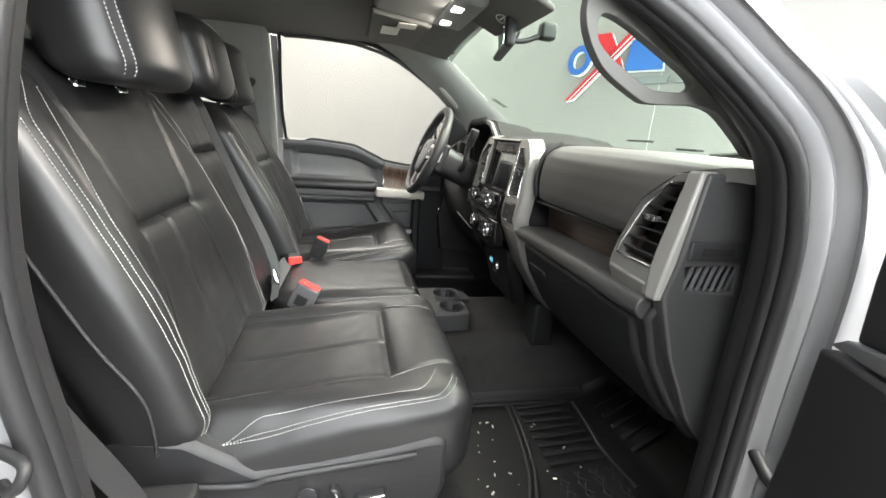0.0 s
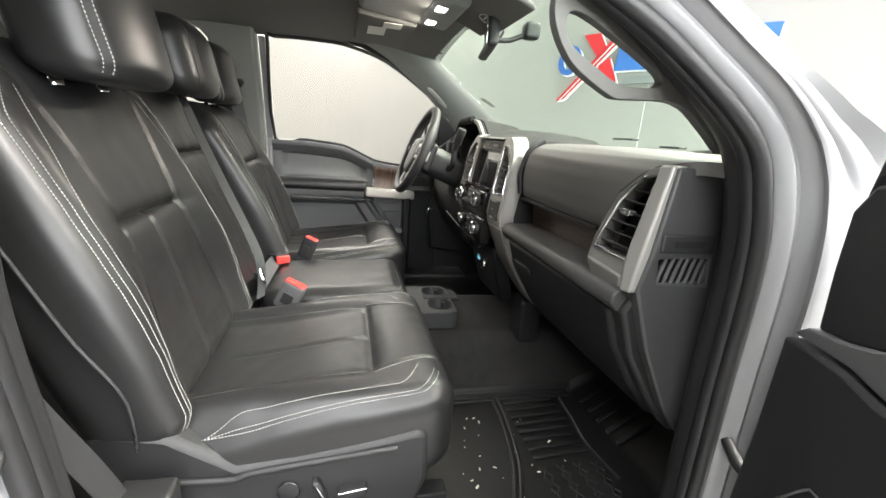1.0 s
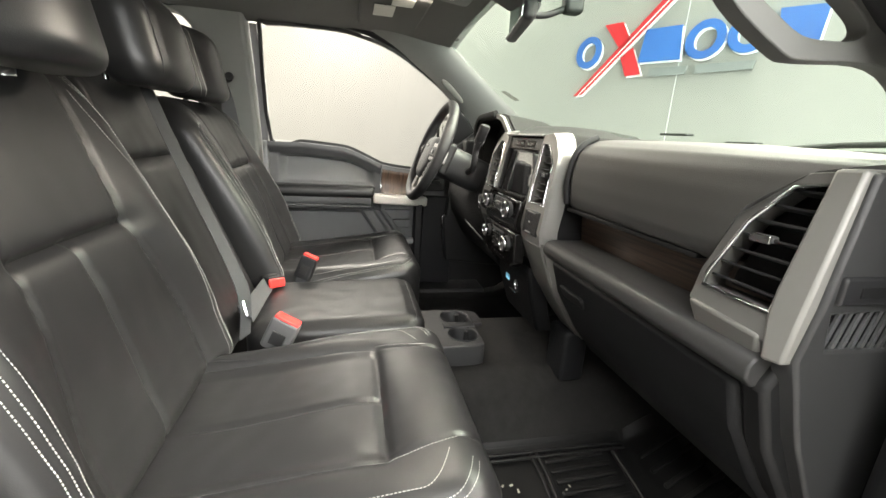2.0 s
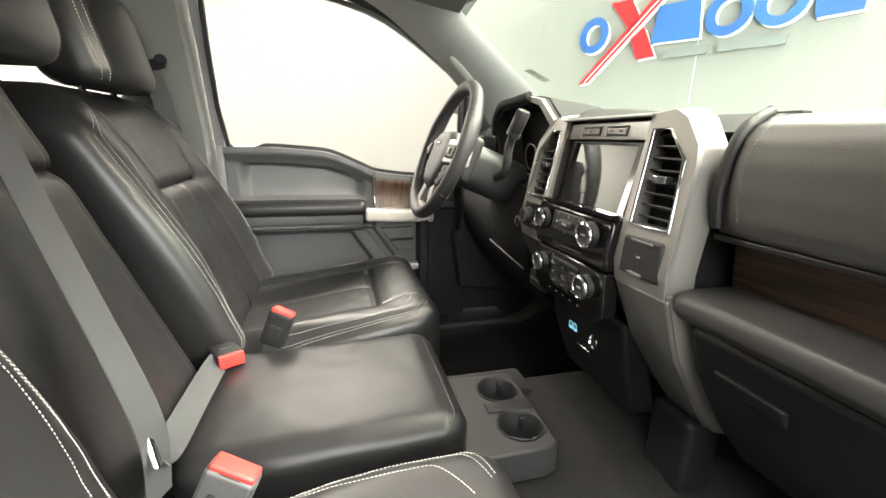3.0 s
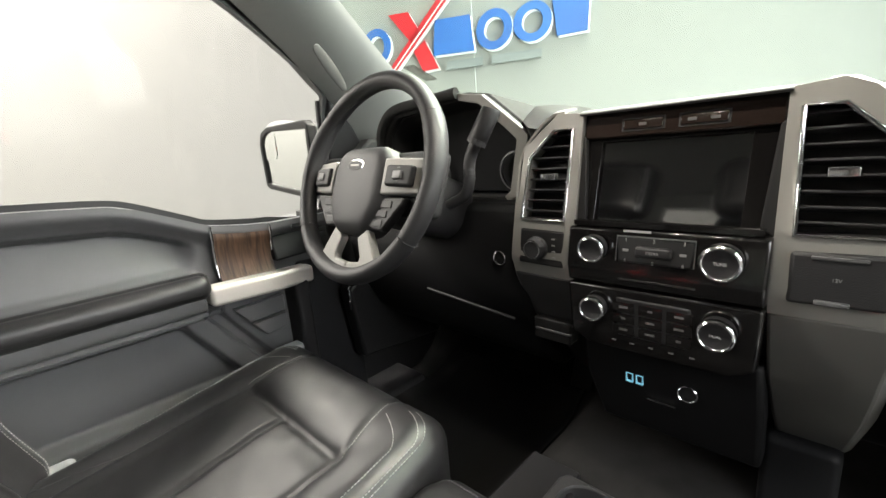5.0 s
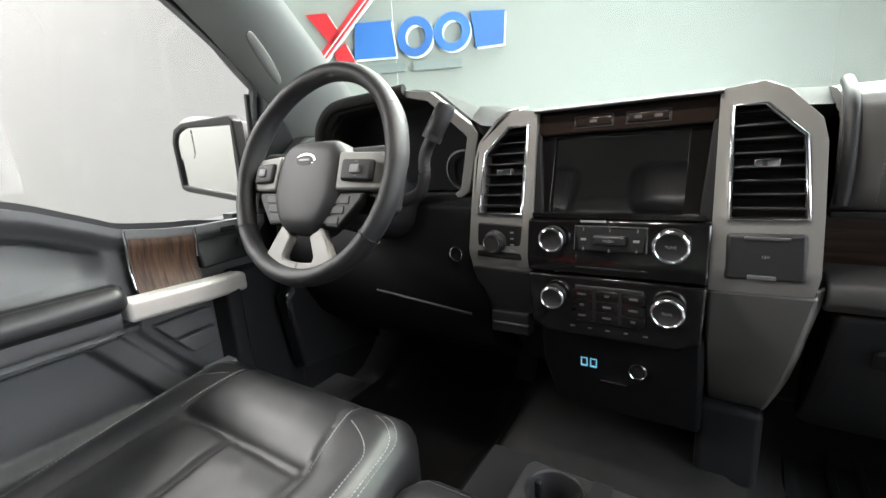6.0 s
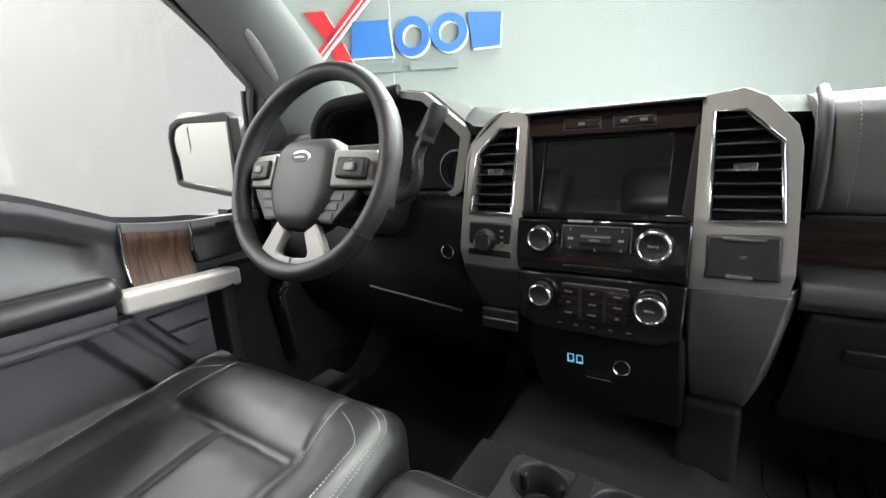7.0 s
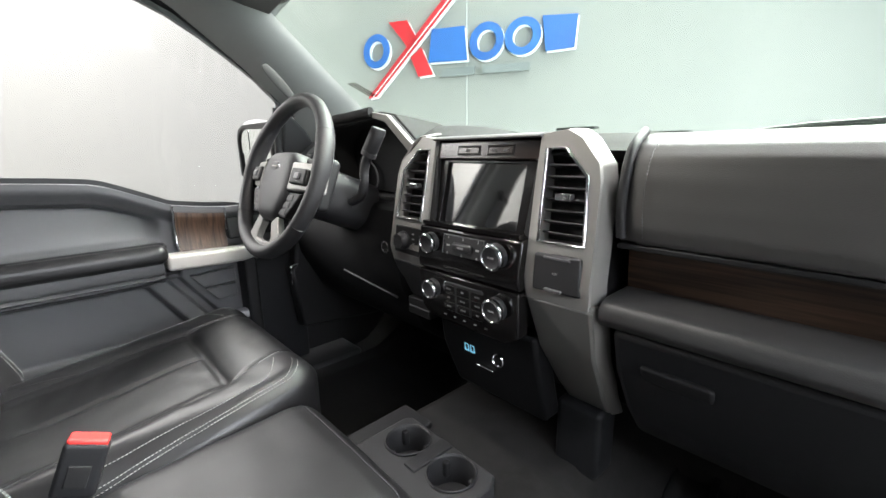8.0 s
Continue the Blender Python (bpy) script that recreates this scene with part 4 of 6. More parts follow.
part("leg_foot", box(0.118, 0.206, 0.562, 0.63, 0.835, 0.975, 0.012), BLACKOUT, stack, "black plastic foot below the silver leg")
part("top_bar", sheet(lambda u, v: (-0.12 + 0.24 * u, 0.475 + 0.03 * v * v, 1.4495 + 0.006 * math.sin(v * 1.5)), 12, 6, 0.005), DASH, stack, "dark satin cross bar")
part("upper_panel", plate([(-0.117, 1.4535), (0.117, 1.4535), (0.117, 1.413), (-0.117, 1.413)], (), lambda x, z, d: (x, face_y(z) + 0.008 + d, z), 0.02), BROWN_GLOSS, stack, bevel=0.003)
for x0, x1 in ((-0.061, -0.009), (0.010, 0.063)):
    part("button_gap", plate([(x0 - 0.0015, 1.4205), (x1 + 0.0015, 1.4205), (x1 + 0.0015, 1.4375), (x0 - 0.0015, 1.4375)], (), lambda x, z, d: (x, face_y(z) + 0.0072 + d, z), 0.004), PLASTIC_DARK, stack)
    b = part("rocker_button", plate([(x0, 1.422), (x1, 1.422), (x1, 1.436), (x0, 1.436)], (), lambda x, z, d: (x, face_y(z) + 0.0055 + d, z), 0.006), BROWN_GLOSS, stack, bevel=0.0025)
    for mx in ((x0 + x1) / 2,) if x0 < 0 else (x0 + 0.014, x1 - 0.014):
        part("legend_mark", box(mx - 0.005, mx + 0.005, face_y(1.43) + 0.0045, face_y(1.43) + 0.0065, 1.427, 1.431, 0.0004), LEGEND_DIM, b, smooth=False)
bez = part("screen_bezel", plate([(-0.119, 1.415), (0.119, 1.415), (0.120, 1.287), (-0.120, 1.287)], [[(-0.091, 1.408), (0.087, 1.408), (0.085, 1.298), (-0.095, 1.298)]], lambda x, z, d: (x, face_y(z) + 0.016 - 0.012 * smooth01(1.31, 1.287, z) + d, z), 0.02, cuts=KINKS), PIANO, stack, bevel=0.003)
part("screen", plate([(-0.0925, 1.4085), (0.0885, 1.4085), (0.0865, 1.2975), (-0.0965, 1.2975)], (), lambda x, z, d: (x, 0.474 + 0.20 * (z - 1.30) + d, z), 0.006), SCREEN, bez, "switched-off black touch screen", smooth=False)
for s in (-1, 1):
    part("bezel_wing", plate([(s * 0.119, 1.42), (s * 0.112, 1.415), (s * 0.104, 1.302), (s * 0.119, 1.288)], (), lambda x, z, d: (x, face_y(z) + 0.006 + d, z), 0.01), PLASTIC_DARK, bez, bevel=0.002)
part("bezel_lip", sweep([(-0.112, 0.447, 1.298), (0.112, 0.447, 1.298)], [(-0.006, -0.006), (0.008, -0.003), (0.008, 0.004), (-0.004, 0.004)]), PIANO, bez)
def radio_y(z):
    return face_y(z) - 0.016


radio = part("radio_panel", plate([(-0.119, 1.293), (0.119, 1.293), (0.119, 1.212), (-0.119, 1.212)], (), lambda x, z, d: (x, radio_y(z) + d, z), 0.03, cuts=(("b", 1.237),)), PIANO, stack, "gloss black radio panel", bevel=0.004)
clim = part("climate_panel", plate([(-0.119, 1.210), (0.119, 1.210), (0.116, 1.13), (0.09, 1.115), (-0.09, 1.115), (-0.116, 1.13)], (), lambda x, z, d: (x, 0.432 + 0.06 * (1.21 - z) + d, z), 0.03), PIANO, stack, "gloss black climate panel", bevel=0.004)


def facing(x, y, z, lean=0.0):
    """A pose whose z axis points at the seats."""
    return pose(x, y, z, 90 + lean, 0, 0)


def knob(parent, x, y, z, r, words=""):
    m = facing(x, y, z, 4)
    k = part("knob", lathe([(r * 0.96, 0), (r * 0.94, 0.014), (r * 0.80, 0.0175), (r * 0.74, 0.0165), (0, 0.0168)], m, 40), PLASTIC, parent, "black rotary knob with a chrome ring")
    part("chrome_ring", lathe([(r * 0.955, 0.010), (r * 1.03, 0.012), (r * 1.04, 0.0155), (r * 0.98, 0.0185), (r * 0.86, 0.0195), (r * 0.80, 0.0185), (r * 0.79, 0.017)], m, 48), CHROME, k)
    if words:
        lettering("legend", words, r * 0.24, m @ pose(0, 0, 0.0171), LEGEND, k)
    return k


knob(radio, -0.0765, 0.431, 1.267, 0.0185)
knob(radio, 0.0765, 0.431, 1.266, 0.0215, "TUNE")
knob(clim, -0.0765, 0.434, 1.178, 0.0180)
knob(clim, 0.0765, 0.434, 1.176, 0.0205, "DUAL")
keypad = part("keypad", plate([(-0.046, 1.285), (0.048, 1.285), (0.046, 1.25), (-0.044, 1.25)], (), lambda x, z, d: (x, radio_y(z) - 0.004 + d, z), 0.01), PLASTIC_DARK, radio, bevel=0.003)
part("keypad_rim", sweep([Vector((x, radio_y(z) - 0.0045, z)) for x, z in ((-0.046, 1.252), (-0.046, 1.285), (0.048, 1.285), (0.048, 1.252))], ring2d(0.0009, n=6), up=(0, 1, 0)), PLASTIC_GREY, radio)
media = part("media_bar", soft_box((0.044, 0.01, 0.014), 0.004, 0.05, lambda a, b, c: (0.001 + a, radio_y(1.267) - 0.005 + b, 1.2665 + c)), PLASTIC, radio)
lettering("legend", "MEDIA", 0.0052, facing(0.001, radio_y(1.267) - 0.0105, 1.2665), LEGEND, media)
for words, x, z in (("1", -0.034, 1.2805), ("2", 0.001, 1.2805), ("3", 0.036, 1.2805), ("4", -0.034, 1.2535), ("5", 0.001, 1.2525), ("6", 0.036, 1.2535)):
    lettering("legend", words, 0.0065, facing(x, radio_y(z) - 0.0048, z), LEGEND, keypad)
for x in (-0.034, 0.035):
    part("legend_mark", box(x - 0.004, x + 0.004, radio_y(1.267) - 0.0012, radio_y(1.267) - 0.0044, 1.2645, 1.2685, 0.0003), LEGEND, keypad)
part("airbag_legend", box(-0.04, -0.005, radio_y(1.29) - 0.0012, radio_y(1.29) - 0.0, 1.2895, 1.2925, 0.0004), LEGEND, radio, "unlit row of small print")
part("disc_slot", box(-0.045, 0.05, radio_y(1.22) - 0.0015, radio_y(1.22) + 0.004, 1.2235, 1.2265, 0.001), PLASTIC_DARK, radio)
part("climate_keypad", plate([(-0.047, 1.198), (0.047, 1.198), (0.045, 1.14), (-0.045, 1.14)], (), lambda x, z, d: (x, 0.430 + 0.06 * (1.21 - z) + d, z), 0.01), PLASTIC_DARK, clim, bevel=0.003)
for i in range(3):
    for j in range(3):
        x, z = -0.036 + 0.035 * i, 1.184 - 0.017 * j
        y = 0.4300 + 0.06 * (1.21 - z)
        b = part("button", soft_box((0.030, 0.0014, 0.0145), 0.0005, 0.05, lambda a, c, e: (x + a, y + c, z + e)), PIANO, clim)
        w = (0.006, 0.003, 0.0055)[(i + j) % 3]
        part("legend_mark", box(x - w, x + w, y - 0.0011, y - 0.0004, z - 0.0012, z + 0.0018, 0.0003), LEGEND_DIM, b)
for k in range(5):
    x = -0.05 + 0.025 * k
    part("legend_mark", box(x - 0.003, x + 0.003, 0.4355, 0.4368, 1.129, 1.131, 0.0003), LEGEND_DIM, clim)
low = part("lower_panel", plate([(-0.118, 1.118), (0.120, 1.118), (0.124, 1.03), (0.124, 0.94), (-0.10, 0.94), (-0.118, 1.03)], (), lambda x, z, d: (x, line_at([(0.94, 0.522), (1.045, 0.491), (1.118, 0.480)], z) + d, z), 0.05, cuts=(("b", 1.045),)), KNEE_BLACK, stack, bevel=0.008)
for x in (-0.046, -0.031):
    port = part("usb_port", plate([(x - 0.0055, 1.037), (x + 0.0055, 1.037), (x + 0.0055, 1.053), (x - 0.0055, 1.053)], [[(x - 0.0036, 1.039), (x + 0.0036, 1.039), (x + 0.0036, 1.051), (x - 0.0036, 1.051)]], lambda a, z, d: (a, 0.4895 + d, z), 0.003), USB_BLUE, low, "port outlined in blue light", smooth=False)
part("socket_ring", lathe([(0.012, 0), (0.0135, 0.003), (0.0125, 0.0045), (0.011, 0.003), (0.0105, -0.004), (0, -0.004)], facing(0.036, 0.490, 1.046), 28), CHROME, low, "power socket ring")
part("slot_edge", box(-0.02, 0.02, 0.492, 0.50, 1.0135, 1.0165, 0.001), CHROME, low)
lid = part("socket_lid", plate([(0.1345, 1.279), (0.2115, 1.281), (0.2145, 1.224), (0.1345, 1.222)], (), lambda x, z, d: (x, face_y(z) - 0.005 + d, z), 0.01), PLASTIC, stack, "black power socket lid", bevel=0.004)
lettering("legend", "12V", 0.0052, facing(0.174, face_y(1.253) - 0.0054, 1.253), LEGEND, lid)
part("lid_lip", box(0.158, 0.186, face_y(1.227) - 0.009, face_y(1.227), 1.225, 1.230, 0.0015), PLASTIC_GREY, lid)
part("lid_hinge", box(0.152, 0.196, face_y(1.275) - 0.0065, face_y(1.275), 1.273, 1.2765, 0.0008), PLASTIC_GREY, lid)
sw = part("drive_switch_panel", plate([(-0.1345, 1.279), (-0.2115, 1.281), (-0.2145, 1.224), (-0.1345, 1.222)], (), lambda x, z, d: (x, face_y(z) - 0.003 + d, z), 0.01), PLASTIC_DARK, stack, bevel=0.003)
part("dial", lathe([(0.019, 0), (0.019, 0.006), (0.0165, 0.008), (0.0155, 0.018), (0, 0.018)], facing(-0.178, face_y(1.252) - 0.003, 1.252), 30), PLASTIC, sw, "round drive mode dial")
part("dial_mark", lathe([(0.0125, 0.0), (0.0135, 0.0006), (0.0145, 0)], facing(-0.178, face_y(1.252) - 0.0212, 1.252), 30), CHROME, sw)
for k in range(4):
    part("legend_mark", box(-0.152, -0.146, face_y(1.25) - 0.0042, face_y(1.25) - 0.003, 1.268 - 0.010 * k - 0.0012, 1.268 - 0.010 * k + 0.0012, 0.0003), LEGEND, sw)
part("left_pocket", box(-0.205, -0.135, 0.47, 0.50, 1.08, 1.12, 0.004), PLASTIC_DARK, stack)
part("pocket_edge", box(-0.20, -0.135, 0.468, 0.476, 1.098, 1.1015, 0.001), PLASTIC_GREY, stack)

# driver's side: cluster hood, knee panel, column
cluster = thing("instrument_cluster", "dark instrument cluster under a silver-edged hood", "instrument cluster", (-0.45, 0.6, 1.3))
HOOD = [(-0.672, 1.435), (-0.66, 1.47), (-0.605, 1.508), (-0.40, 1.522), (-0.345, 1.512), (-0.262, 1.442), (-0.252, 1.43), (-0.285, 1.32), (-0.31, 1.305), (-0.645, 1.305)]
INNER = [(-0.655, 1.435), (-0.645, 1.462), (-0.598, 1.495), (-0.402, 1.508), (-0.355, 1.498), (-0.283, 1.432), (-0.276, 1.424), (-0.303, 1.328), (-0.318, 1.318), (-0.635, 1.318)]
hood = lambda x, z, d: (x, 0.548 + d - 0.12 * (z - 1.42), z)
part("bezel", plate(HOOD, [INNER], hood, 0.02), DASH_TOP, cluster, "matt black cluster bezel", bevel=0.004)
STRIP_OUT = [(-0.405, 1.5225), (-0.345, 1.5125), (-0.262, 1.4425), (-0.2515, 1.43), (-0.2845, 1.32), (-0.3095, 1.3045)]
STRIP_IN = [(-0.3185, 1.3175), (-0.3035, 1.328), (-0.2775, 1.424), (-0.2845, 1.432), (-0.356, 1.497), (-0.405, 1.5085)]
part("bezel_strip", plate(STRIP_OUT + STRIP_IN, (), lambda x, z, d: hood(x, z, d - 0.003), 0.012), SATIN, cluster, "satin silver edge of the cluster bezel", bevel=0.002)
part("hood_shell", plate([(x * 1.0 - 0.003 * (x + 0.45), z + 0.004) for x, z in HOOD], [INNER], lambda x, z, d: (x, 0.566 + d - 0.12 * (z - 1.42), z - 0.12 * d), 0.16), DASH_TOP, cluster, bevel=0.006)
part("hood_brow", sweep(spline([hood(x, z, -0.004) for x, z in ((-0.672, 1.43), (-0.66, 1.472), (-0.605, 1.511), (-0.50, 1.518), (-0.405, 1.523))], 5), ring2d(0.012, 0.009, 10), up=(0, 1, 0)), DASH_TOP, cluster)
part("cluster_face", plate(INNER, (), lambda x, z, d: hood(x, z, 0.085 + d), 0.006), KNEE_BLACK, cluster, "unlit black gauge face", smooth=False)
for cx, r in ((-0.335, 0.042), (-0.57, 0.042)):
    part("gauge_ring", lathe([(r, 0), (r + 0.002, 0.004), (r - 0.002, 0.005), (r - 0.003, 0)], facing(cx, 0.632, 1.36, 6), 40), PLASTIC_GREY, cluster)
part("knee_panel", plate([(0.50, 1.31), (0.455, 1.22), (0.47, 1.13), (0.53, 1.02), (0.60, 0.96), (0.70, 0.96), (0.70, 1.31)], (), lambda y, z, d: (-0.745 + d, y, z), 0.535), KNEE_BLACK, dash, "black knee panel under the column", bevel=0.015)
part("knee_edge", tube([(-0.47, 0.468, 1.125), (-0.245, 0.47, 1.105)], 0.003), PLASTIC, dash)
part("start_ring", lathe([(0.0115, 0), (0.0135, 0.001), (0.0135, 0.0022), (0.0122, 0.0028), (0.0115, 0.0022)], facing(-0.262, 0.456, 1.222), 32), CHROME, dash, "ignition ring")
part("side_end", plate([(0.44, 1.36), (0.56, 1.46), (0.75, 1.47), (0.75, 0.85), (0.46, 0.88), (0.435, 1.08), (0.45, 1.09), (0.47, 1.28)], (), lambda y, z, d: (-0.785 + d, y, z), 0.05), PLASTIC_DARK, dash, "dark end panel by the door", bevel=0.01)
part("side_end_edge", tube(spline([(-0.738, 0.52, 1.092), (-0.738, 0.445, 1.09), (-0.738, 0.436, 1.075), (-0.738, 0.436, 1.03)], 4), 0.003), CHROME, dash)
part("side_vent", soft_box((0.07, 0.05, 0.10), 0.012, 0.05, lambda x, y, z: (-0.715 + x, 0.53 + y, 1.375 + z)), PLASTIC_DARK, dash)

WHEEL = Matrix.Translation((-0.442, 0.312, 1.380)) @ Matrix.Rotation(radians(90 - 22), 4, "X")
wheel = thing("steering_wheel", "black leather steering wheel with silver spokes", "steering wheel", (-0.442, 0.312, 1.380))
wpt = lambda x, y, z: WHEEL @ Vector((x, y, z))


def rim_pt(a, r=0.1755):
    return (r * math.cos(a), r * math.sin(a) * (1.0 if math.sin(a) > -0.8 else 0.985), 0.0)


def rim_bm():
    bm = bmesh.new()
    N, K = 96, 14
    rings = []
    for i in range(N):
        a = 2 * math.pi * i / N
        fat = 1 + 0.16 * (bell((abs(math.cos(a)) - 0.92), 0.12) if math.sin(a) > 0 else 0)
        c = Vector(rim_pt(a))
        o = Vector((math.cos(a), math.sin(a), 0))
        rings.append([bm.verts.new(WHEEL @ (c + o * 0.0150 * fat * math.cos(2 * math.pi * k / K) + Vector((0, 0, 0.0175 * fat * math.sin(2 * math.pi * k / K))))) for k in range(K)])
    for i in range(N):
        for k in range(K):
            bm.faces.new((rings[i][k], rings[i][(k + 1) % K], rings[(i + 1) % N][(k + 1) % K], rings[(i + 1) % N][k]))
    return bm


part("rim", rim_bm(), LEATHER_SIDE, wheel, "black leather rim")
for a in (148, 32, 214, 326):
    c, t = Vector(rim_pt(radians(a))), Vector((-math.sin(radians(a)), math.cos(radians(a)), 0))
    pts = [WHEEL @ (c + Vector((math.cos(radians(a)), math.sin(radians(a)), 0)) * 0.0162 * math.cos(q) + Vector((0, 0, 0.0188 * math.sin(q)))) for q in [2 * math.pi * k / 20 for k in range(20)]]
    part("rim_seam", tube(pts, 0.0009, closed=True, n=6), SEAL, wheel)
stit = bmesh.new()
for a0 in (112, 148):
    pts = [WHEEL @ Vector(rim_pt(radians(a0 + k * 1.2), 0.1603)) for k in range(30)]
    dashes(pts, lambda p, q: (WHEEL.to_3x3() @ Vector((0, 0, 1))), stit, wide=0.004, length=0.0015, gap=0.004)
part("rim_stitching", stit, SEAL, wheel)


def hub(x, y, z):
    w = 1.0 - 0.40 * smooth01(-0.01, -0.085, y) - 0.18 * smooth01(0.03, 0.085, y)
    return wpt(x * w, y - 0.024, z - 0.010 - 1.0 * x * x - 0.5 * y * y)


hubp = part("airbag_cover", soft_box((0.162, 0.156, 0.06), (0.03, 0.026, 0.02), 0.012, hub), LEATHER_SIDE, wheel, "black airbag cover")
BADGE = WHEEL @ pose(0, 0.016, 0.0165)
part("badge", lathe([(0, 0.003), (0.018, 0.003), (0.0235, 0.0022), (0.0245, 0)], BADGE @ Matrix.Diagonal((1.0, 0.46, 1, 1)), 40), CHROME, hubp, "oval chrome badge rim")
part("badge_field", lathe([(0, 0.0038), (0.0205, 0.0036), (0.021, 0.0025)], BADGE @ Matrix.Diagonal((1.0, 0.42, 1, 1)), 40), PLASTIC_DARK, hubp, "dark oval badge field")
part("badge_bar", box(-0.012, 0.012, -0.0016, 0.0016, 0.0036, 0.0046, 0.0004, m=BADGE), SATIN, hubp, "pale bar on the badge")
part("hub_print", box(-0.010, 0.010, -0.0014, 0.0014, 0, 0.0008, 0.0003, m=WHEEL @ pose(0, -0.042, 0.0188, 1)), PLASTIC_DARK, hubp)
part("hub_print", box(-0.005, 0.005, -0.002, 0.002, 0, 0.0008, 0.0003, m=WHEEL @ pose(0, -0.057, 0.0182, 2)), PLASTIC_DARK, hubp)
for s in (-1, 1):
    spoke = part("side_spoke", plate([(s * 0.070, 0.029), (s * 0.143, 0.030), (s * 0.166, 0.014), (s * 0.170, -0.026), (s * 0.072, -0.032)], (), lambda x, y, d: wpt(x, y, 0.013 - d - 0.30 * max(0, abs(x) - 0.10)), 0.02), SATIN, wheel, "satin silver side spoke", bevel=0.004)
    part("button_pad", soft_box((0.056, 0.034, 0.012), 0.005, 0.02, lambda x, y, z: wpt(s * 0.110 + x, -0.001 + y, 0.008 + z - 0.12 * s * x)), PLASTIC_DARK, spoke)
    part("button", soft_box((0.020, 0.014, 0.006), 0.0025, 0.02, lambda x, y, z: wpt(s * 0.110 + x, -0.001 + y, 0.0145 + z)), PLASTIC_GREY, spoke)
    for q in (-0.012, 0.010):
        part("button_mark", box(s * 0.110 - 0.003, s * 0.110 + 0.003, q, q + 0.0014, 0.0136, 0.0146, 0.0003, m=WHEEL), LEGEND_DIM, spoke)
    part("lower_spoke", plate([(s * 0.046, -0.088), (s * 0.058, -0.105), (s * 0.084, -0.146), (s * 0.076, -0.160), (s * 0.030, -0.168), (0.0, -0.170), (0.0, -0.149), (s * 0.034, -0.146), (s * 0.037, -0.138), (s * 0.022, -0.106)], (), lambda x, y, d: wpt(x, y, 0.004 - d - 0.05 * (-0.09 - y)), 0.016), SATIN, wheel, "satin silver lower spoke", bevel=0.003)
    pad = part("side_pad", plate([(s * 0.074, -0.034), (s * 0.124, -0.034), (s * 0.118, -0.048), (s * 0.082, -0.090), (s * 0.052, -0.088)], (), lambda x, y, d: wpt(x, y, 0.004 - d), 0.018), PLASTIC_DARK, wheel, "dark key pad under the spoke", bevel=0.003)
    for q in (-0.046, -0.062, -0.078):
        part("pad_key", box(s * 0.082 - 0.016 - 0.5 * s * (-0.046 - q), s * 0.082 + 0.016 - 0.5 * s * (-0.046 - q), q - 0.006, q + 0.006, 0.003, 0.0055, 0.001, m=WHEEL), PLASTIC, pad)
part("spoke_back", soft_box((0.33, 0.11, 0.03), 0.012, 0.05, lambda x, y, z: wpt(x, -0.005 + y, -0.032 + z)), PLASTIC_DARK, wheel)
column = thing("steering_column", "black plastic column shroud with gear and indicator levers", "steering column", (-0.44, 0.45, 1.3))
part("shroud", soft_box((0.15, 0.12, 0.20), (0.04, 0.04, 0.02), 0.03, lambda x, y, z: wpt(x, y - 0.01, -0.13 + z)), PLASTIC, column, "black column shroud")
shift = spline([(-0.352, 0.43, 1.318), (-0.318, 0.437, 1.334), (-0.306, 0.438, 1.36), (-0.305, 0.439, 1.385), (-0.300, 0.440, 1.403), (-0.287, 0.442, 1.425)], 5)
lever = part("gear_lever", tube(shift, 0.0105), PLASTIC, column, "black gear lever")
part("gear_knob", tube([(-0.287, 0.442, 1.425), (-0.284, 0.443, 1.431), (-0.262, 0.452, 1.472), (-0.2605, 0.4527, 1.476)], 0.0165, n=20, scale=lambda t: 0.86 if t < 0.1 or t > 0.95 else 1.0), SEAL, lever)
part("collar", tube([(-0.289, 0.441, 1.421), (-0.285, 0.443, 1.429)], 0.0172, n=20), PLASTIC, lever)
part("indicator_stalk", tube(spline([(-0.51, 0.40, 1.36), (-0.57, 0.385, 1.365), (-0.61, 0.375, 1.37)], 4), 0.009), PLASTIC_DARK, column)


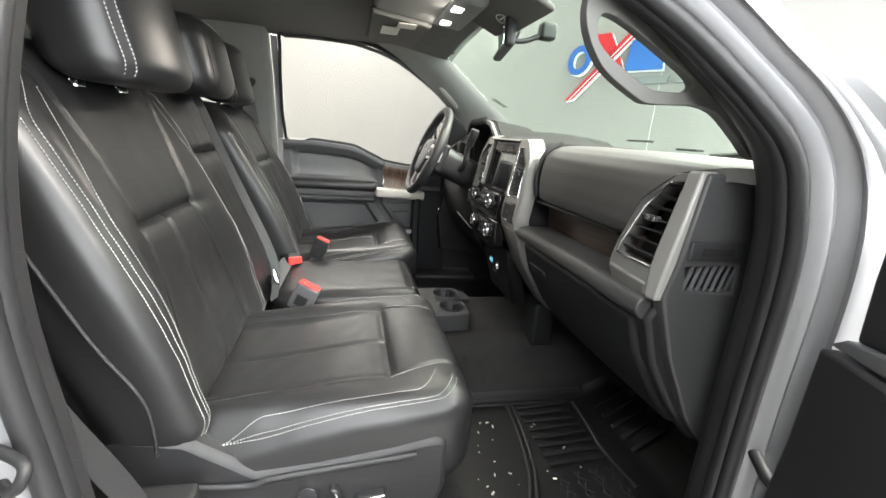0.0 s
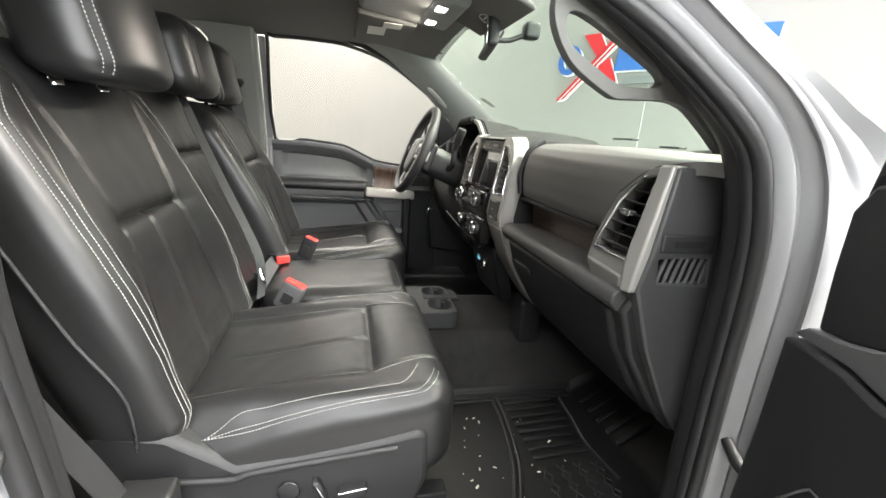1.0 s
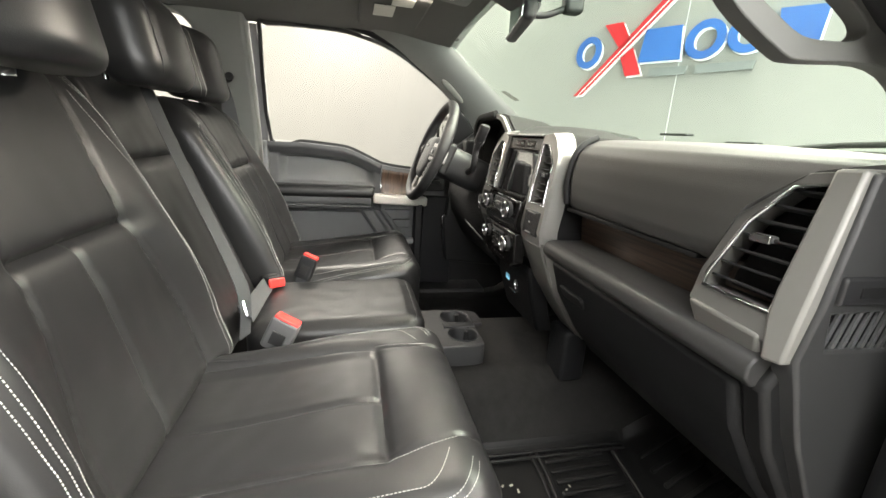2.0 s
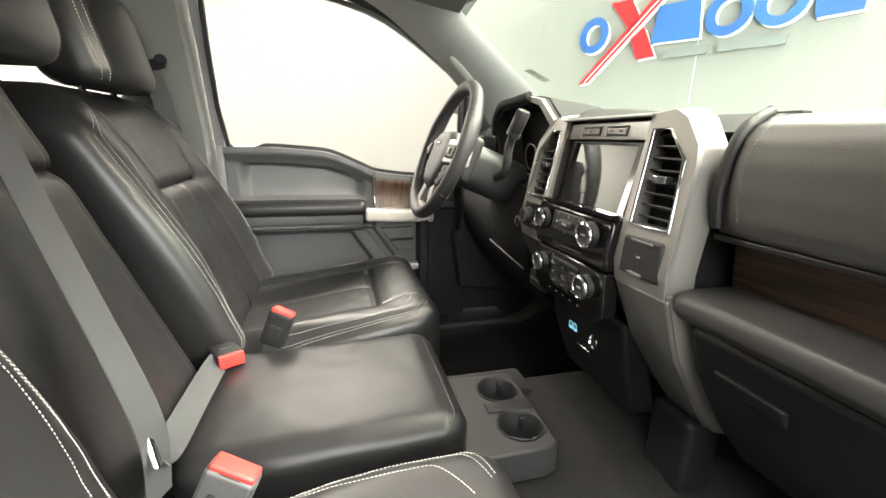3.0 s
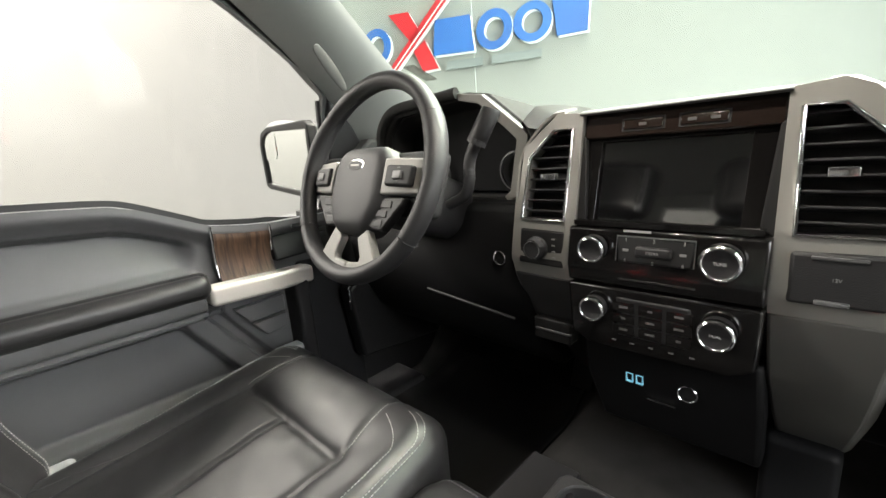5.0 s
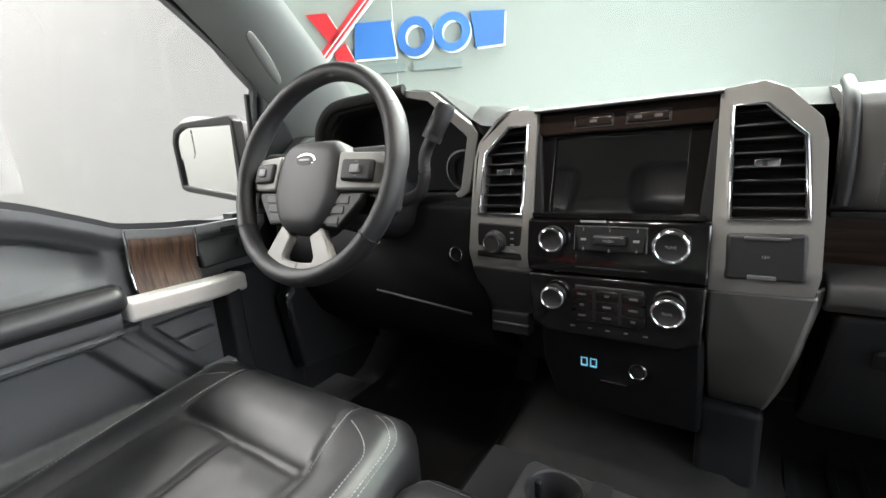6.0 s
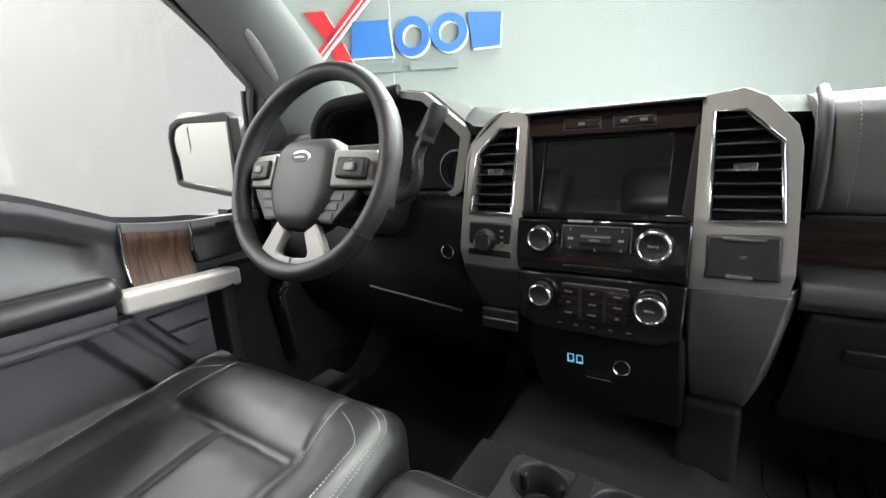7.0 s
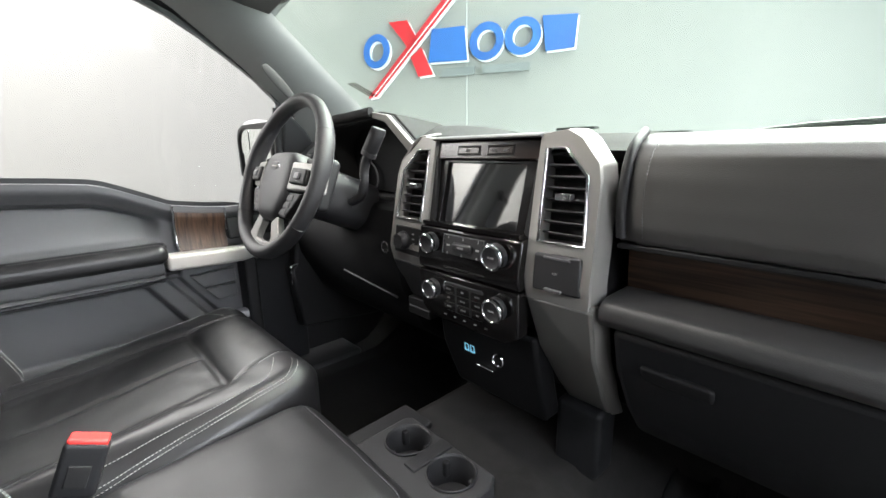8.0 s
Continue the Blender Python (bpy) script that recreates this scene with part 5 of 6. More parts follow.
# ---- seats ----
def seat(cx, m, dy, recline, nod, crease, label):
    """A front seat round x = cx; m: +1 or -1, the side that faces its door; dy: slid forward by that much; recline: slope of the back; nod: head rest set back; crease: height of the cross seam."""
    st = thing("front_seat", label, "car seat", (cx, -0.05 + dy, 0.72), group="front bucket seats")
    # cushion
    hc, rc = (0.257, 0.275, 0.085), (0.05, 0.06, 0.05)

    def cush(x, y, z):
        t = smooth01(-0.02, 0.03, z)
        ax = abs(x)
        zz = 0.915 + z + (0.02 + 0.09 * t) * (y - 0.05)
        if t:
            side = smooth01(0.125, 0.185, ax)
            zz += t * 0.014 * side * (1 - 0.9 * smooth01(0.02, 0.22, y)) + t * (0.016 if m < 0 else 0.004) * smooth01(0.05, 0.23, y)
            zz -= t * smooth01(0.185, 0.255, ax) * 0.042 * smooth01(0.16, -0.2, y)
            zz -= t * (0.007 * bell(y - 0.122, 0.03) * (1 - side) + 0.006 * bell(y - 0.128, 0.007) * (1 - smooth01(0.135, 0.175, ax)))
            rearward = smooth01(0.134, 0.112, y)
            zz -= t * rearward * (0.0045 * bell(x - 0.01 * m, 0.006) * smooth01(-0.2, -0.1, y) + 0.006 * (1 - side) * smooth01(0.1, -0.1, y))
            zz += t * rearward * 0.0022 * math.sin(9 * y + 14 * x * m) * (1 - side)
            zz += t * (1 - rearward) * 0.003 * bell(y - 0.18, 0.04) * (1 - side)
            zz -= t * 0.0035 * bell(ax - 0.155 + 0.02 * smooth01(0.1, 0.25, y), 0.004)
            zz -= t * 0.004 * bell(ax - 0.2425, 0.003)
            zz += t * 0.0012 * noise.noise(Vector((x * 26, y * 26, 3.1)))
        xx = x * (1 - 0.03 * smooth01(0.1, 0.27, y))
        return Vector((cx + xx, -0.045 + y + dy, zz))

    top = lambda x, y: cush(*round_point((x, y, hc[2]), hc, rc))
    part("seat_cushion", soft_box([2 * a for a in hc], rc, 0.0048, cush), LEATHER, st, "black leather seat cushion with stitched bolsters")
    up = lambda a, b: Vector((0, 0, 1))

    def row(points, out, **kw):
        part("stitching", dashes(points, out, **kw), STITCH, st, "pale thread stitching")

    for s in (-1, 1):
        out = lambda a, b, s=s: Vector((0.6 * s, 0, 0.8))
        for x, turn in ((0.217, 0.165), (0.239, 0.195), (0.2475, 0.205)):
            row([top(s * (x + (0.243 - x) * smooth01(-0.08, -0.15, y) - 0.06 * max(0, (y - turn) / 0.048) ** 2), y) for y in [-0.155 + (turn + 0.203) * k / 70 for k in range(71)]], out)
        row([top(s * (0.16 - 0.02 * smooth01(0.1, 0.25, y)), y) for y in [0.13 + 0.1 * k / 20 for k in range(21)]], up, wide=0.0007)

    part("cushion_seam", tube([top(0.01 * m, y) for y in [-0.17 + 0.285 * k / 30 for k in range(31)]], 0.0009, up=(1, 0, 0), n=6), LEATHER_SIDE, st)
    for s in (-1, 1):
        part("insert_seam", tube([top(s * (0.155 - 0.02 * smooth01(0.1, 0.25, y) + 0.02 * smooth01(-0.05, -0.2, y)), y) for y in [-0.19 + 0.43 * k / 50 for k in range(51)]], 0.0012, up=(1, 0, 0), n=6), LEATHER_SIDE, st)

    # back rest
    hb, rb = (0.257, 0.072, 0.29), (0.055, 0.055, 0.065)
    PROUD = [(0.92, 0.012), (1.0, 0.034), (1.1, 0.042), (1.2, 0.042), (1.32, 0.032), (1.42, 0.022), (1.5, 0.006)]
    EDGE = [(-0.29, 0.172), (-0.13, 0.165), (0.0, 0.132), (0.07, 0.118), (0.16, 0.132), (0.22, 0.152), (0.29, 0.19)]
    LUMBAR = [(0.92, -0.016), (1.04, -0.014), (1.12, -0.003), (1.2, 0.009), (1.27, 0.014), (1.38, 0.014), (1.5, 0.008)]

    def back(x, y, z):
        front = smooth01(-0.02, 0.03, y)
        zw = 1.205 + z + (0.044 if m > 0 else 0) * smooth01(0.10, 0.29, z)
        ax = abs(x)
        taper = 1 - 0.02 * smooth01(-0.05, 0.2, z) - 0.10 * smooth01(0.19, 0.29, z)
        xb = line_at(EDGE, z)
        side = smooth01(xb - 0.025, xb + 0.09, ax)
        yy = y
        if front:
            yy += front * (line_at(PROUD, zw) * side + line_at(LUMBAR, zw) * (1 - side))
            yy -= front * (0.006 * bell(z - crease, 0.014) * (1 - side) + 0.010 * bell(z - crease, 0.0045) * (1 - smooth01(0.105, 0.13, ax)))
            if z < crease:
                yy -= front * 0.005 * bell(x - 0.012 * m, 0.0055)
                yy += front * 0.004 * math.sin(math.pi * max(0, min(1, (crease - z) / 0.3))) * (1 - side)
            yy -= front * 0.005 * bell(ax - xb, 0.005)
            yy -= front * 0.004 * bell(ax - 0.2335 + 0.05 * smooth01(0.19, 0.27, z), 0.003)
            yy += front * 0.001 * noise.noise(Vector((x * 24, z * 24, 7.7)))
        lean = -recline * (zw - 1.03) - 0.03 * smooth01(1.0, 0.92, zw)
        return Vector((cx + x * taper, -0.309 + yy + lean + dy, zw))

    face = lambda x, z: back(*round_point((x, hb[1], z), hb, rb))
    part("backrest", soft_box([2 * a for a in hb], rb, 0.0048, back), LEATHER, st, "black leather back rest with stitched bolsters")
    for s in (-1, 1):
        out = lambda a, b, s=s: Vector((0.6 * s, 0.75, 0.25))
        for x in (0.2285, 0.2385):
            row([face(s * (x - 0.05 * smooth01(0.19, 0.27, z)), z) for z in [-0.262 + 0.527 * k / 80 for k in range(81)]], out)
        row([face(s * (0.213 - 0.035 * smooth01(0.10, 0.235, z)), z) for z in [-0.24 + 0.47 * k / 70 for k in range(71)]], out, wide=0.0009)
        part("insert_seam", tube([face(s * line_at(EDGE, z), z) for z in [-0.24 + 0.49 * k / 50 for k in range(51)]], 0.0011, up=(1, 0, 0), n=6), LEATHER_SIDE, st)
    part("lumbar_seam", tube([face(0.012 * m, z) for z in [-0.24 + (crease + 0.236) * k / 30 for k in range(31)]], 0.001, up=(1, 0, 0), n=6), LEATHER_SIDE, st)
    part("back_panel", soft_box((0.42, 0.035, 0.50), (0.05, 0.017, 0.05), 0.05, lambda x, y, z: (cx + x, -0.385 + y - recline * (z + 0.175) + dy, 1.205 + z)), PLASTIC, st)
    part("panel_piping", tube(spline([(cx + m * 0.25, -0.47 - (recline - 0.39) * 0.4 + dy, 1.42), (cx + m * 0.26, -0.40 - (recline - 0.39) * 0.27 + dy, 1.30), (cx + m * 0.261, -0.33 + dy, 1.15), (cx + m * 0.261, -0.275 + dy, 1.05), (cx + m * 0.26, -0.268 + dy, 0.96)], 8), 0.003), LEATHER_SIDE, st)

    # head rest, bowed round the head
    hr, rr = (0.138, 0.052, 0.10), (0.035, 0.04, 0.036)

    def head(x, y, z):
        f = smooth01(-0.01, 0.03, y)
        yy = y + 0.046 * (1 - (x / 0.138) ** 2) * f - 0.22 * z
        w = 1 - 0.05 * smooth01(0.0, -0.1, z)
        yy -= 0.004 * bell(abs(x) - 0.1165, 0.003) * f
        return Vector((cx + x * w, -0.388 - (recline - 0.39) * 0.55 - nod + yy + dy, 1.584 + 0.2 * nod + z))
    part("headrest", soft_box([2 * a for a in hr], rr, 0.008, head), LEATHER, st, "black leather head rest")
    for s in (-1, 1):
        for x in (0.111, 0.122):
            row([head(*round_point((s * x, hr[1], z), hr, rr)) for z in [-0.095 + 0.19 * k / 40 for k in range(41)]], lambda a, b, s=s: Vector((0.4 * s, 0.9, 0.1)), length=0.004, gap=0.002, wide=0.0019)
        part("headrest_post", tube([(cx + s * 0.065, -0.42 - (recline - 0.39) * 0.5 + dy, 1.44), (cx + s * 0.065, -0.395 - nod - (recline - 0.39) * 0.5 + dy, 1.53)], 0.006), CHROME, st)
        part("post_collar", lathe([(0.0, 0.008), (0.010, 0.008), (0.013, 0.004), (0.013, -0.004)], pose(cx + s * 0.065, -0.408 - nod * 0.5 - (recline - 0.39) * 0.5 + dy, 1.48)), CHROME, st)
    # base and side shield
    part("seat_base", box(cx - 0.21, cx + 0.21, -0.28 + dy, 0.15 + dy, 0.735, 0.885, 0.02), PLASTIC_DARK, st)
    for s in (-1, 1):
        part("rail", box(cx + s * 0.17 - 0.02, cx + s * 0.17 + 0.02, -0.30 + dy, 0.24 + dy, 0.70, 0.74, 0.004), PLASTIC_DARK, st)
    SH = [(-0.33, 0.80), (-0.345, 0.97), (-0.325, 0.996), (-0.23, 0.978), (-0.135, 0.918), (-0.04, 0.925), (0.155, 0.952), (0.175, 0.945), (0.178, 0.85), (0.16, 0.80)]
    sh = part("side_shield", plate([(y + dy, z) for y, z in SH], (), lambda y, z, d: (cx + m * (0.262 - d - 0.10 * max(0, z - 0.93)), y, z), 0.05), PLASTIC, st, "black plastic side shield with seat switches", bevel=0.012)
    part("shield_rib", tube(spline([(cx + m * 0.262, -0.29 + dy, 0.905), (cx + m * 0.263, -0.15 + dy, 0.895), (cx + m * 0.263, -0.10 + dy, 0.905), (cx + m * 0.262, 0.12 + dy, 0.925)], 6), 0.006), PLASTIC, sh)
    part("lumbar_switch", lathe([(0, 0.003), (0.014, 0.003), (0.0165, 0.002), (0.0165, 0)], Matrix.Translation((cx + m * 0.2645, -0.057 + dy, 0.861)) @ Matrix.Rotation(m * radians(90), 4, "Y"), 30), PLASTIC, sh)
    part("switch_ring", lathe([(0.0165, 0.0), (0.0175, 0.003), (0.0185, 0)], Matrix.Translation((cx + m * 0.2645, -0.057 + dy, 0.861)) @ Matrix.Rotation(m * radians(90), 4, "Y"), 36), CHROME, sh)
    part("recline_switch", soft_box((0.022, 0.014, 0.042), 0.006, 0.03, lambda x, y, z: (cx + m * 0.268 + x, -0.008 + dy + y - 0.35 * z, 0.862 + z)), PLASTIC, sh)
    part("slide_switch", soft_box((0.022, 0.05, 0.018), 0.006, 0.03, lambda x, y, z: (cx + m * 0.268 + x, 0.045 + dy + y, 0.852 + z + 0.15 * y)), PLASTIC, sh)
    part("switch_edge", tube([(cx + m * 0.279, -0.013 + dy, 0.878), (cx + m * 0.279, 0.002 + dy, 0.845)], 0.0016), CHROME, sh)
    part("switch_edge", tube([(cx + m * 0.279, 0.022 + dy, 0.857), (cx + m * 0.279, 0.068 + dy, 0.863)], 0.0016), CHROME, sh)
    return st


seat(0.452, 1, 0.0, 0.39, 0.0, 0.068, "black leather front seat by the open door")
seat(-0.452, -1, 0.032, 0.48, 0.060, 0.092, "black leather driver's seat behind the steering wheel")

# middle seat
mid_seat = thing("middle_seat", "narrow black leather middle seat between the front seats", "car seat", (0, -0.02, 0.85))
hm, rm = (0.172, 0.215, 0.075), (0.045, 0.05, 0.035)


def mcush(x, y, z):
    zz = 0.912 + z + 0.03 * y
    if z > 0:
        zz += 0.005 * (1 - (x / 0.2) ** 2) + 0.0012 * noise.noise(Vector((x * 22, y * 22, 5)))
        zz -= 0.003 * bell(abs(x) - 0.155, 0.003)
        zz -= 0.003 * bell(y - 0.185, 0.003)
    return Vector((x - 0.033, 0.006 + y, zz))


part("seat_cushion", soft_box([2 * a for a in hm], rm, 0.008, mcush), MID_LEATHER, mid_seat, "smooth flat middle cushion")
hk, rk = (0.198, 0.06, 0.297), (0.03, 0.04, 0.05)


def mback(x, y, z):
    front = smooth01(-0.02, 0.03, y)
    zw = 1.225 + z
    yy = y - front * (0.010 * bell(z - 0.126, 0.016) + 0.009 * bell(z - 0.126, 0.005)) + front * 0.001 * noise.noise(Vector((x * 22, z * 22, 9)))
    yy -= front * 0.004 * bell(abs(x) - 0.165, 0.004)
    return Vector((0.03 + 0.84 * x * (1 - 0.05 * smooth01(0.1, 0.28, z)), -0.308 + yy - 0.40 * (zw - 1.03), zw))


part("backrest", soft_box([2 * a for a in hk], rk, 0.008, mback), LEATHER, mid_seat, "black leather middle back rest with one cross seam")


def mhead(x, y, z):
    yy = y + 0.022 * (1 - (x / 0.125) ** 2) * (1 if y > 0 else 0) - 0.2 * z - 0.003 * bell(abs(x) - 0.085, 0.003) * (1 if y > 0 else 0)
    return Vector((x, -0.405 + yy, 1.588 + z))


part("headrest", soft_box((0.25, 0.115, 0.185), (0.05, 0.045, 0.055), 0.01, mhead), LEATHER, mid_seat, "black leather middle head rest")
for s in (-1, 1):
    part("headrest_post", tube([(s * 0.055, -0.455, 1.46), (s * 0.055, -0.445, 1.54)], 0.006), CHROME, mid_seat)
    part("headrest_piping", tube([mhead(*round_point((s * 0.087, 0.0575, z), (0.125, 0.0575, 0.0925), (0.05, 0.045, 0.055))) for z in [-0.085 + 0.17 * k / 20 for k in range(21)]], 0.0022, up=(1, 0, 0)), LEATHER_SIDE, mid_seat)
part("seat_base", box(-0.185, 0.13, -0.22, 0.19, 0.83, 0.87, 0.008), PLASTIC_DARK, mid_seat)
part("stitching", dashes([mcush(*round_point((x, y, hm[2]), hm, rm)) for x, y in [(-0.161, -0.15 + 0.34 * k / 30) for k in range(31)] + [(-0.155 + 0.31 * k / 30, 0.197) for k in range(31)] + [(0.161, 0.19 - 0.34 * k / 30) for k in range(31)]], lambda a, b: Vector((0, 0.3, 0.95))), PLASTIC_GREY, mid_seat)


# ---- belts and buckles ----
def buckle(at, aim, name_label, wide=0.05, shell=BLACKOUT):
    """A belt buckle with a red press button on a stalk."""
    b = thing("belt_buckle", name_label, "seat belt buckle", at, group="seat belt buckles")
    z = Vector(aim).normalized()
    x = Vector((z.y, -z.x, 0)).normalized() if z.z < 0.5 else Vector((0.25, z.z, -z.y)).normalized()
    y = z.cross(x)
    m = Matrix.Translation(at) @ Matrix((x, y, z)).transposed().to_4x4()
    part("buckle_body", soft_box((wide, 0.03, 0.075), 0.007, 0.03, lambda a, c, e: m @ Vector((a, c, e))), shell, b, "plastic buckle body")
    part("press_button", soft_box((wide * 0.9, 0.026, 0.018), 0.004, 0.03, lambda a, c, e: m @ Vector((a, c + 0.001, 0.033 + e))), RED, b, "red press button")
    part("label_patch", soft_box((wide * 0.5, 0.004, 0.03), 0.0015, 0.03, lambda a, c, e: m @ Vector((a, c - 0.0155, -0.006 + e))), PLASTIC_DARK, b)
    part("button_print", soft_box((wide * 0.4, 0.0012, 0.005), 0.0004, 0.03, lambda a, c, e: m @ Vector((a, c - 0.0126, 0.034 + e))), PLASTIC_DARK, b)
    part("stalk", soft_box((wide * 0.6, 0.012, 0.11), 0.004, 0.03, lambda a, c, e: m @ Vector((a, c, -0.085 + e))), WEB, b)
    return b


buckle((0.213, -0.112, 1.006), (0.05, 0.40, 0.85), "grey buckle with red button beside the passenger cushion", 0.06, BUCKLE_GREY)
buckle((-0.152, -0.190, 0.998), (0.85, 0.45, 0.15), "red-buttoned buckle lying on the middle seat")
buckle((-0.202, -0.100, 1.022), (0.0, 0.35, 0.85), "buckle with red button beside the driver's cushion")


def strap(path, wide, name_label, up, cloth=None):
    t = thing("seat_belt", name_label, "seat belt", path[0], group="seat belts")
    part("webbing", sweep(spline(path, 8), [(-wide / 2, -0.0008), (wide / 2, -0.0008), (wide / 2, 0.0008), (-wide / 2, 0.0008)], up=up), cloth or WEB, t, "grey woven belt webbing")
    return t


mb = strap([(-0.075, -0.442, 1.535), (-0.03, -0.408, 1.485), (0.025, -0.357, 1.395), (0.105, -0.272, 1.25), (0.165, -0.208, 1.14), (0.182, -0.186, 1.07), (0.185, -0.19, 0.99)], 0.04, "grey belt crossing the middle back rest", (0.3, 0.9, 0.35))
part("tongue", soft_box((0.012, 0.008, 0.034), 0.003, 0.03, lambda x, y, z: (0.190 + x - 0.5 * z, -0.186 + y - 0.4 * z, 1.062 + z)), CHROME, mb, "metal belt tongue")
part("lap_webbing", sweep(spline([(0.178, -0.19, 1.045), (0.10, -0.205, 1.0), (0.0, -0.205, 0.995), (-0.09, -0.20, 0.999), (-0.13, -0.195, 1.0)], 8), [(-0.02, -0.0008), (0.02, -0.0008), (0.02, 0.0008), (-0.02, 0.0008)], up=(0.1, 0.6, 0.8)), WEB, mb, "lap part of the belt webbing")
db = strap([(-0.70, -0.44, 1.575), (-0.71, -0.42, 1.50), (-0.74, -0.395, 1.30), (-0.77, -0.37, 1.10)], 0.046, "grey shoulder belt on the driver's pillar", (1, 0.4, 0))
part("guide_loop", soft_box((0.02, 0.075, 0.028), 0.008, 0.03, lambda x, y, z: (-0.705 + x, -0.435 + y, 1.585 + z + 0.3 * y)), PLASTIC_DARK, db, "black belt guide on the pillar")
part("guide_bolt", lathe([(0, 0.012), (0.012, 0.012), (0.014, 0.006), (0.014, 0)], pose(-0.70, -0.405, 1.60, 0, 90, 0)), PLASTIC_DARK, db)
pb = strap([(0.822, -0.325, 1.14), (0.812, -0.305, 1.08), (0.797, -0.283, 1.01), (0.788, -0.266, 0.955), (0.784, -0.26, 0.93)], 0.034, "dark grey belt running down to its floor anchor", (0.25, 0.95, 0.2), PLASTIC)
part("anchor", box(0.748, 0.792, -0.275, -0.20, 0.88, 0.945, 0.008), PLASTIC_DARK, pb, "black belt anchor cover")

# ---- cup holder block and floor ----
cups = thing("cup_holder", "dark grey block with two cup holders on the tunnel", "cup holder", (0.01, 0.30, 0.855))
hole = lambda cx, cy, r: [(cx + r * math.cos(2 * math.pi * i / 28), cy + r * math.sin(2 * math.pi * i / 28)) for i in range(28)]
CUPS = ((-0.047, 0.335), (0.066, 0.335))
part("cup_block", plate([(-0.105, 0.17), (0.13, 0.17), (0.13, 0.355), (0.12, 0.382), (-0.095, 0.385), (-0.105, 0.37)], [hole(x, y, 0.04) for x, y in CUPS], lambda x, y, d: (x, y, 0.912 - d), 0.06), CUP_GREY, cups, bevel=0.004)
for x, y in CUPS:
    part("cup_well", lathe([(0.040, 0.0), (0.0385, -0.004), (0.036, -0.05), (0, -0.052)], pose(x, y, 0.912), 32), PLASTIC, cups)
    part("rim", lathe([(0.0405, 0.0), (0.043, 0.0025), (0.0415, 0.004), (0.0395, 0.002)], pose(x, y, 0.912), 36), PLASTIC, cups)
    for a in (30, 150, 270):
        part("grip_tab", soft_box((0.012, 0.012, 0.03), 0.004, 0.03, lambda p, q, r: (x + 0.035 * math.cos(radians(a)) + p, y + 0.035 * math.sin(radians(a)) + q, 0.892 + r)), PLASTIC_DARK, cups)
part("divider", soft_box((0.028, 0.09, 0.006), 0.002, 0.05, lambda p, q, r: (0.010 + p, 0.335 + q, 0.914 + r)), PLASTIC, cups)
structure("tunnel_panel", box(-0.20, -0.108, 0.18, 0.45, 0.84, 0.862, 0.006), PLASTIC, "black ribbed panel on the floor tunnel", "floor panel")

mat = thing("floor_mat", "black rubber floor mat with raised ribs and crumbs", "floor mat", (0.52, 0.45, 0.70))


def mat_skin(u, v):
    x, y = 0.27 + 0.45 * u, 0.16 + 0.66 * v
    z = 0.706 + 0.02 * smooth01(0.04, 0.0, min(u, 1 - u)) + 0.02 * smooth01(0.03, 0, v) + 0.5 * max(0, y - 0.72)
    return (x, y, z)


part("mat_tray", sheet(mat_skin, 30, 40, 0.004), RUBBER, mat)
for k in range(8):
    x = 0.330 + 0.0305 * k
    part("rib", soft_box((0.011, 0.155, 0.008), 0.0035, 0.08, lambda a, b, c: (x + a - 0.06 * b, 0.556 + b, 0.712 + c)), RUBBER, mat)
for k in range(5):
    x = 0.345 + 0.045 * k
    part("rib", soft_box((0.013, 0.12, 0.008), 0.0035, 0.08, lambda a, b, c: (x + a - 0.10 * b, 0.78 + b, 0.711 + c + 0.5 * max(0, 0.06 + b))), RUBBER, mat)
part("rib_border", sweep(spline([(0.325, 0.665, 0.711), (0.42, 0.655, 0.711), (0.52, 0.642, 0.711), (0.64, 0.655, 0.711)], 6), ring2d(0.006, n=8)), RUBBER, mat)
for x in (0.275, 0.302, 0.318):
    part("rib_border", sweep([(x, 0.20, 0.714), (x, 0.70, 0.714)], ring2d(0.0045, n=8)), RUBBER, mat)
part("rib_border", sweep(spline([(0.30, 0.47, 0.711), (0.40, 0.465, 0.711), (0.55, 0.44, 0.711), (0.66, 0.40, 0.711)], 6), ring2d(0.006, n=8)), RUBBER, mat)
part("rib_border", sweep(spline([(0.30, 0.455, 0.711), (0.40, 0.45, 0.711), (0.55, 0.425, 0.711), (0.66, 0.385, 0.711)], 6), ring2d(0.005, n=8)), RUBBER, mat)
for i in range(4):
    for j in range(4):
        x, y = 0.592 + 0.032 * i, 0.49 + 0.045 * j
        for s in (-1, 1):
            part("tread", soft_box((0.030, 0.006, 0.005), 0.002, 0.05, lambda a, b, c: (x + a, y + b + s * 0.6 * a, 0.711 + c)), RUBBER, mat)
rng = random.Random(5)
cr = bmesh.new()
for k in range(26):
    x, y = rng.uniform(0.36, 0.66), rng.uniform(0.28, 0.56)
    a, w, h = rng.uniform(0, 3.1), rng.uniform(0.002, 0.006), rng.uniform(0.001, 0.002)
    m = pose(x, y, 0.7125, rng.uniform(-20, 20), rng.uniform(-20, 20), math.degrees(a))
    soft_box((w * 1.6, w * 0.8, h), h * 0.45, 1.0, lambda p, q, r: m @ Vector((p, q, r)), cr)
tagged(part("crumbs", cr, DEBRIS), "scattered pale crumbs on the rubber mat", "crumbs", kind="stuff")
dmat = thing("floor_mat", "black rubber mat in the driver's footwell", "floor mat", (-0.5, 0.5, 0.70))
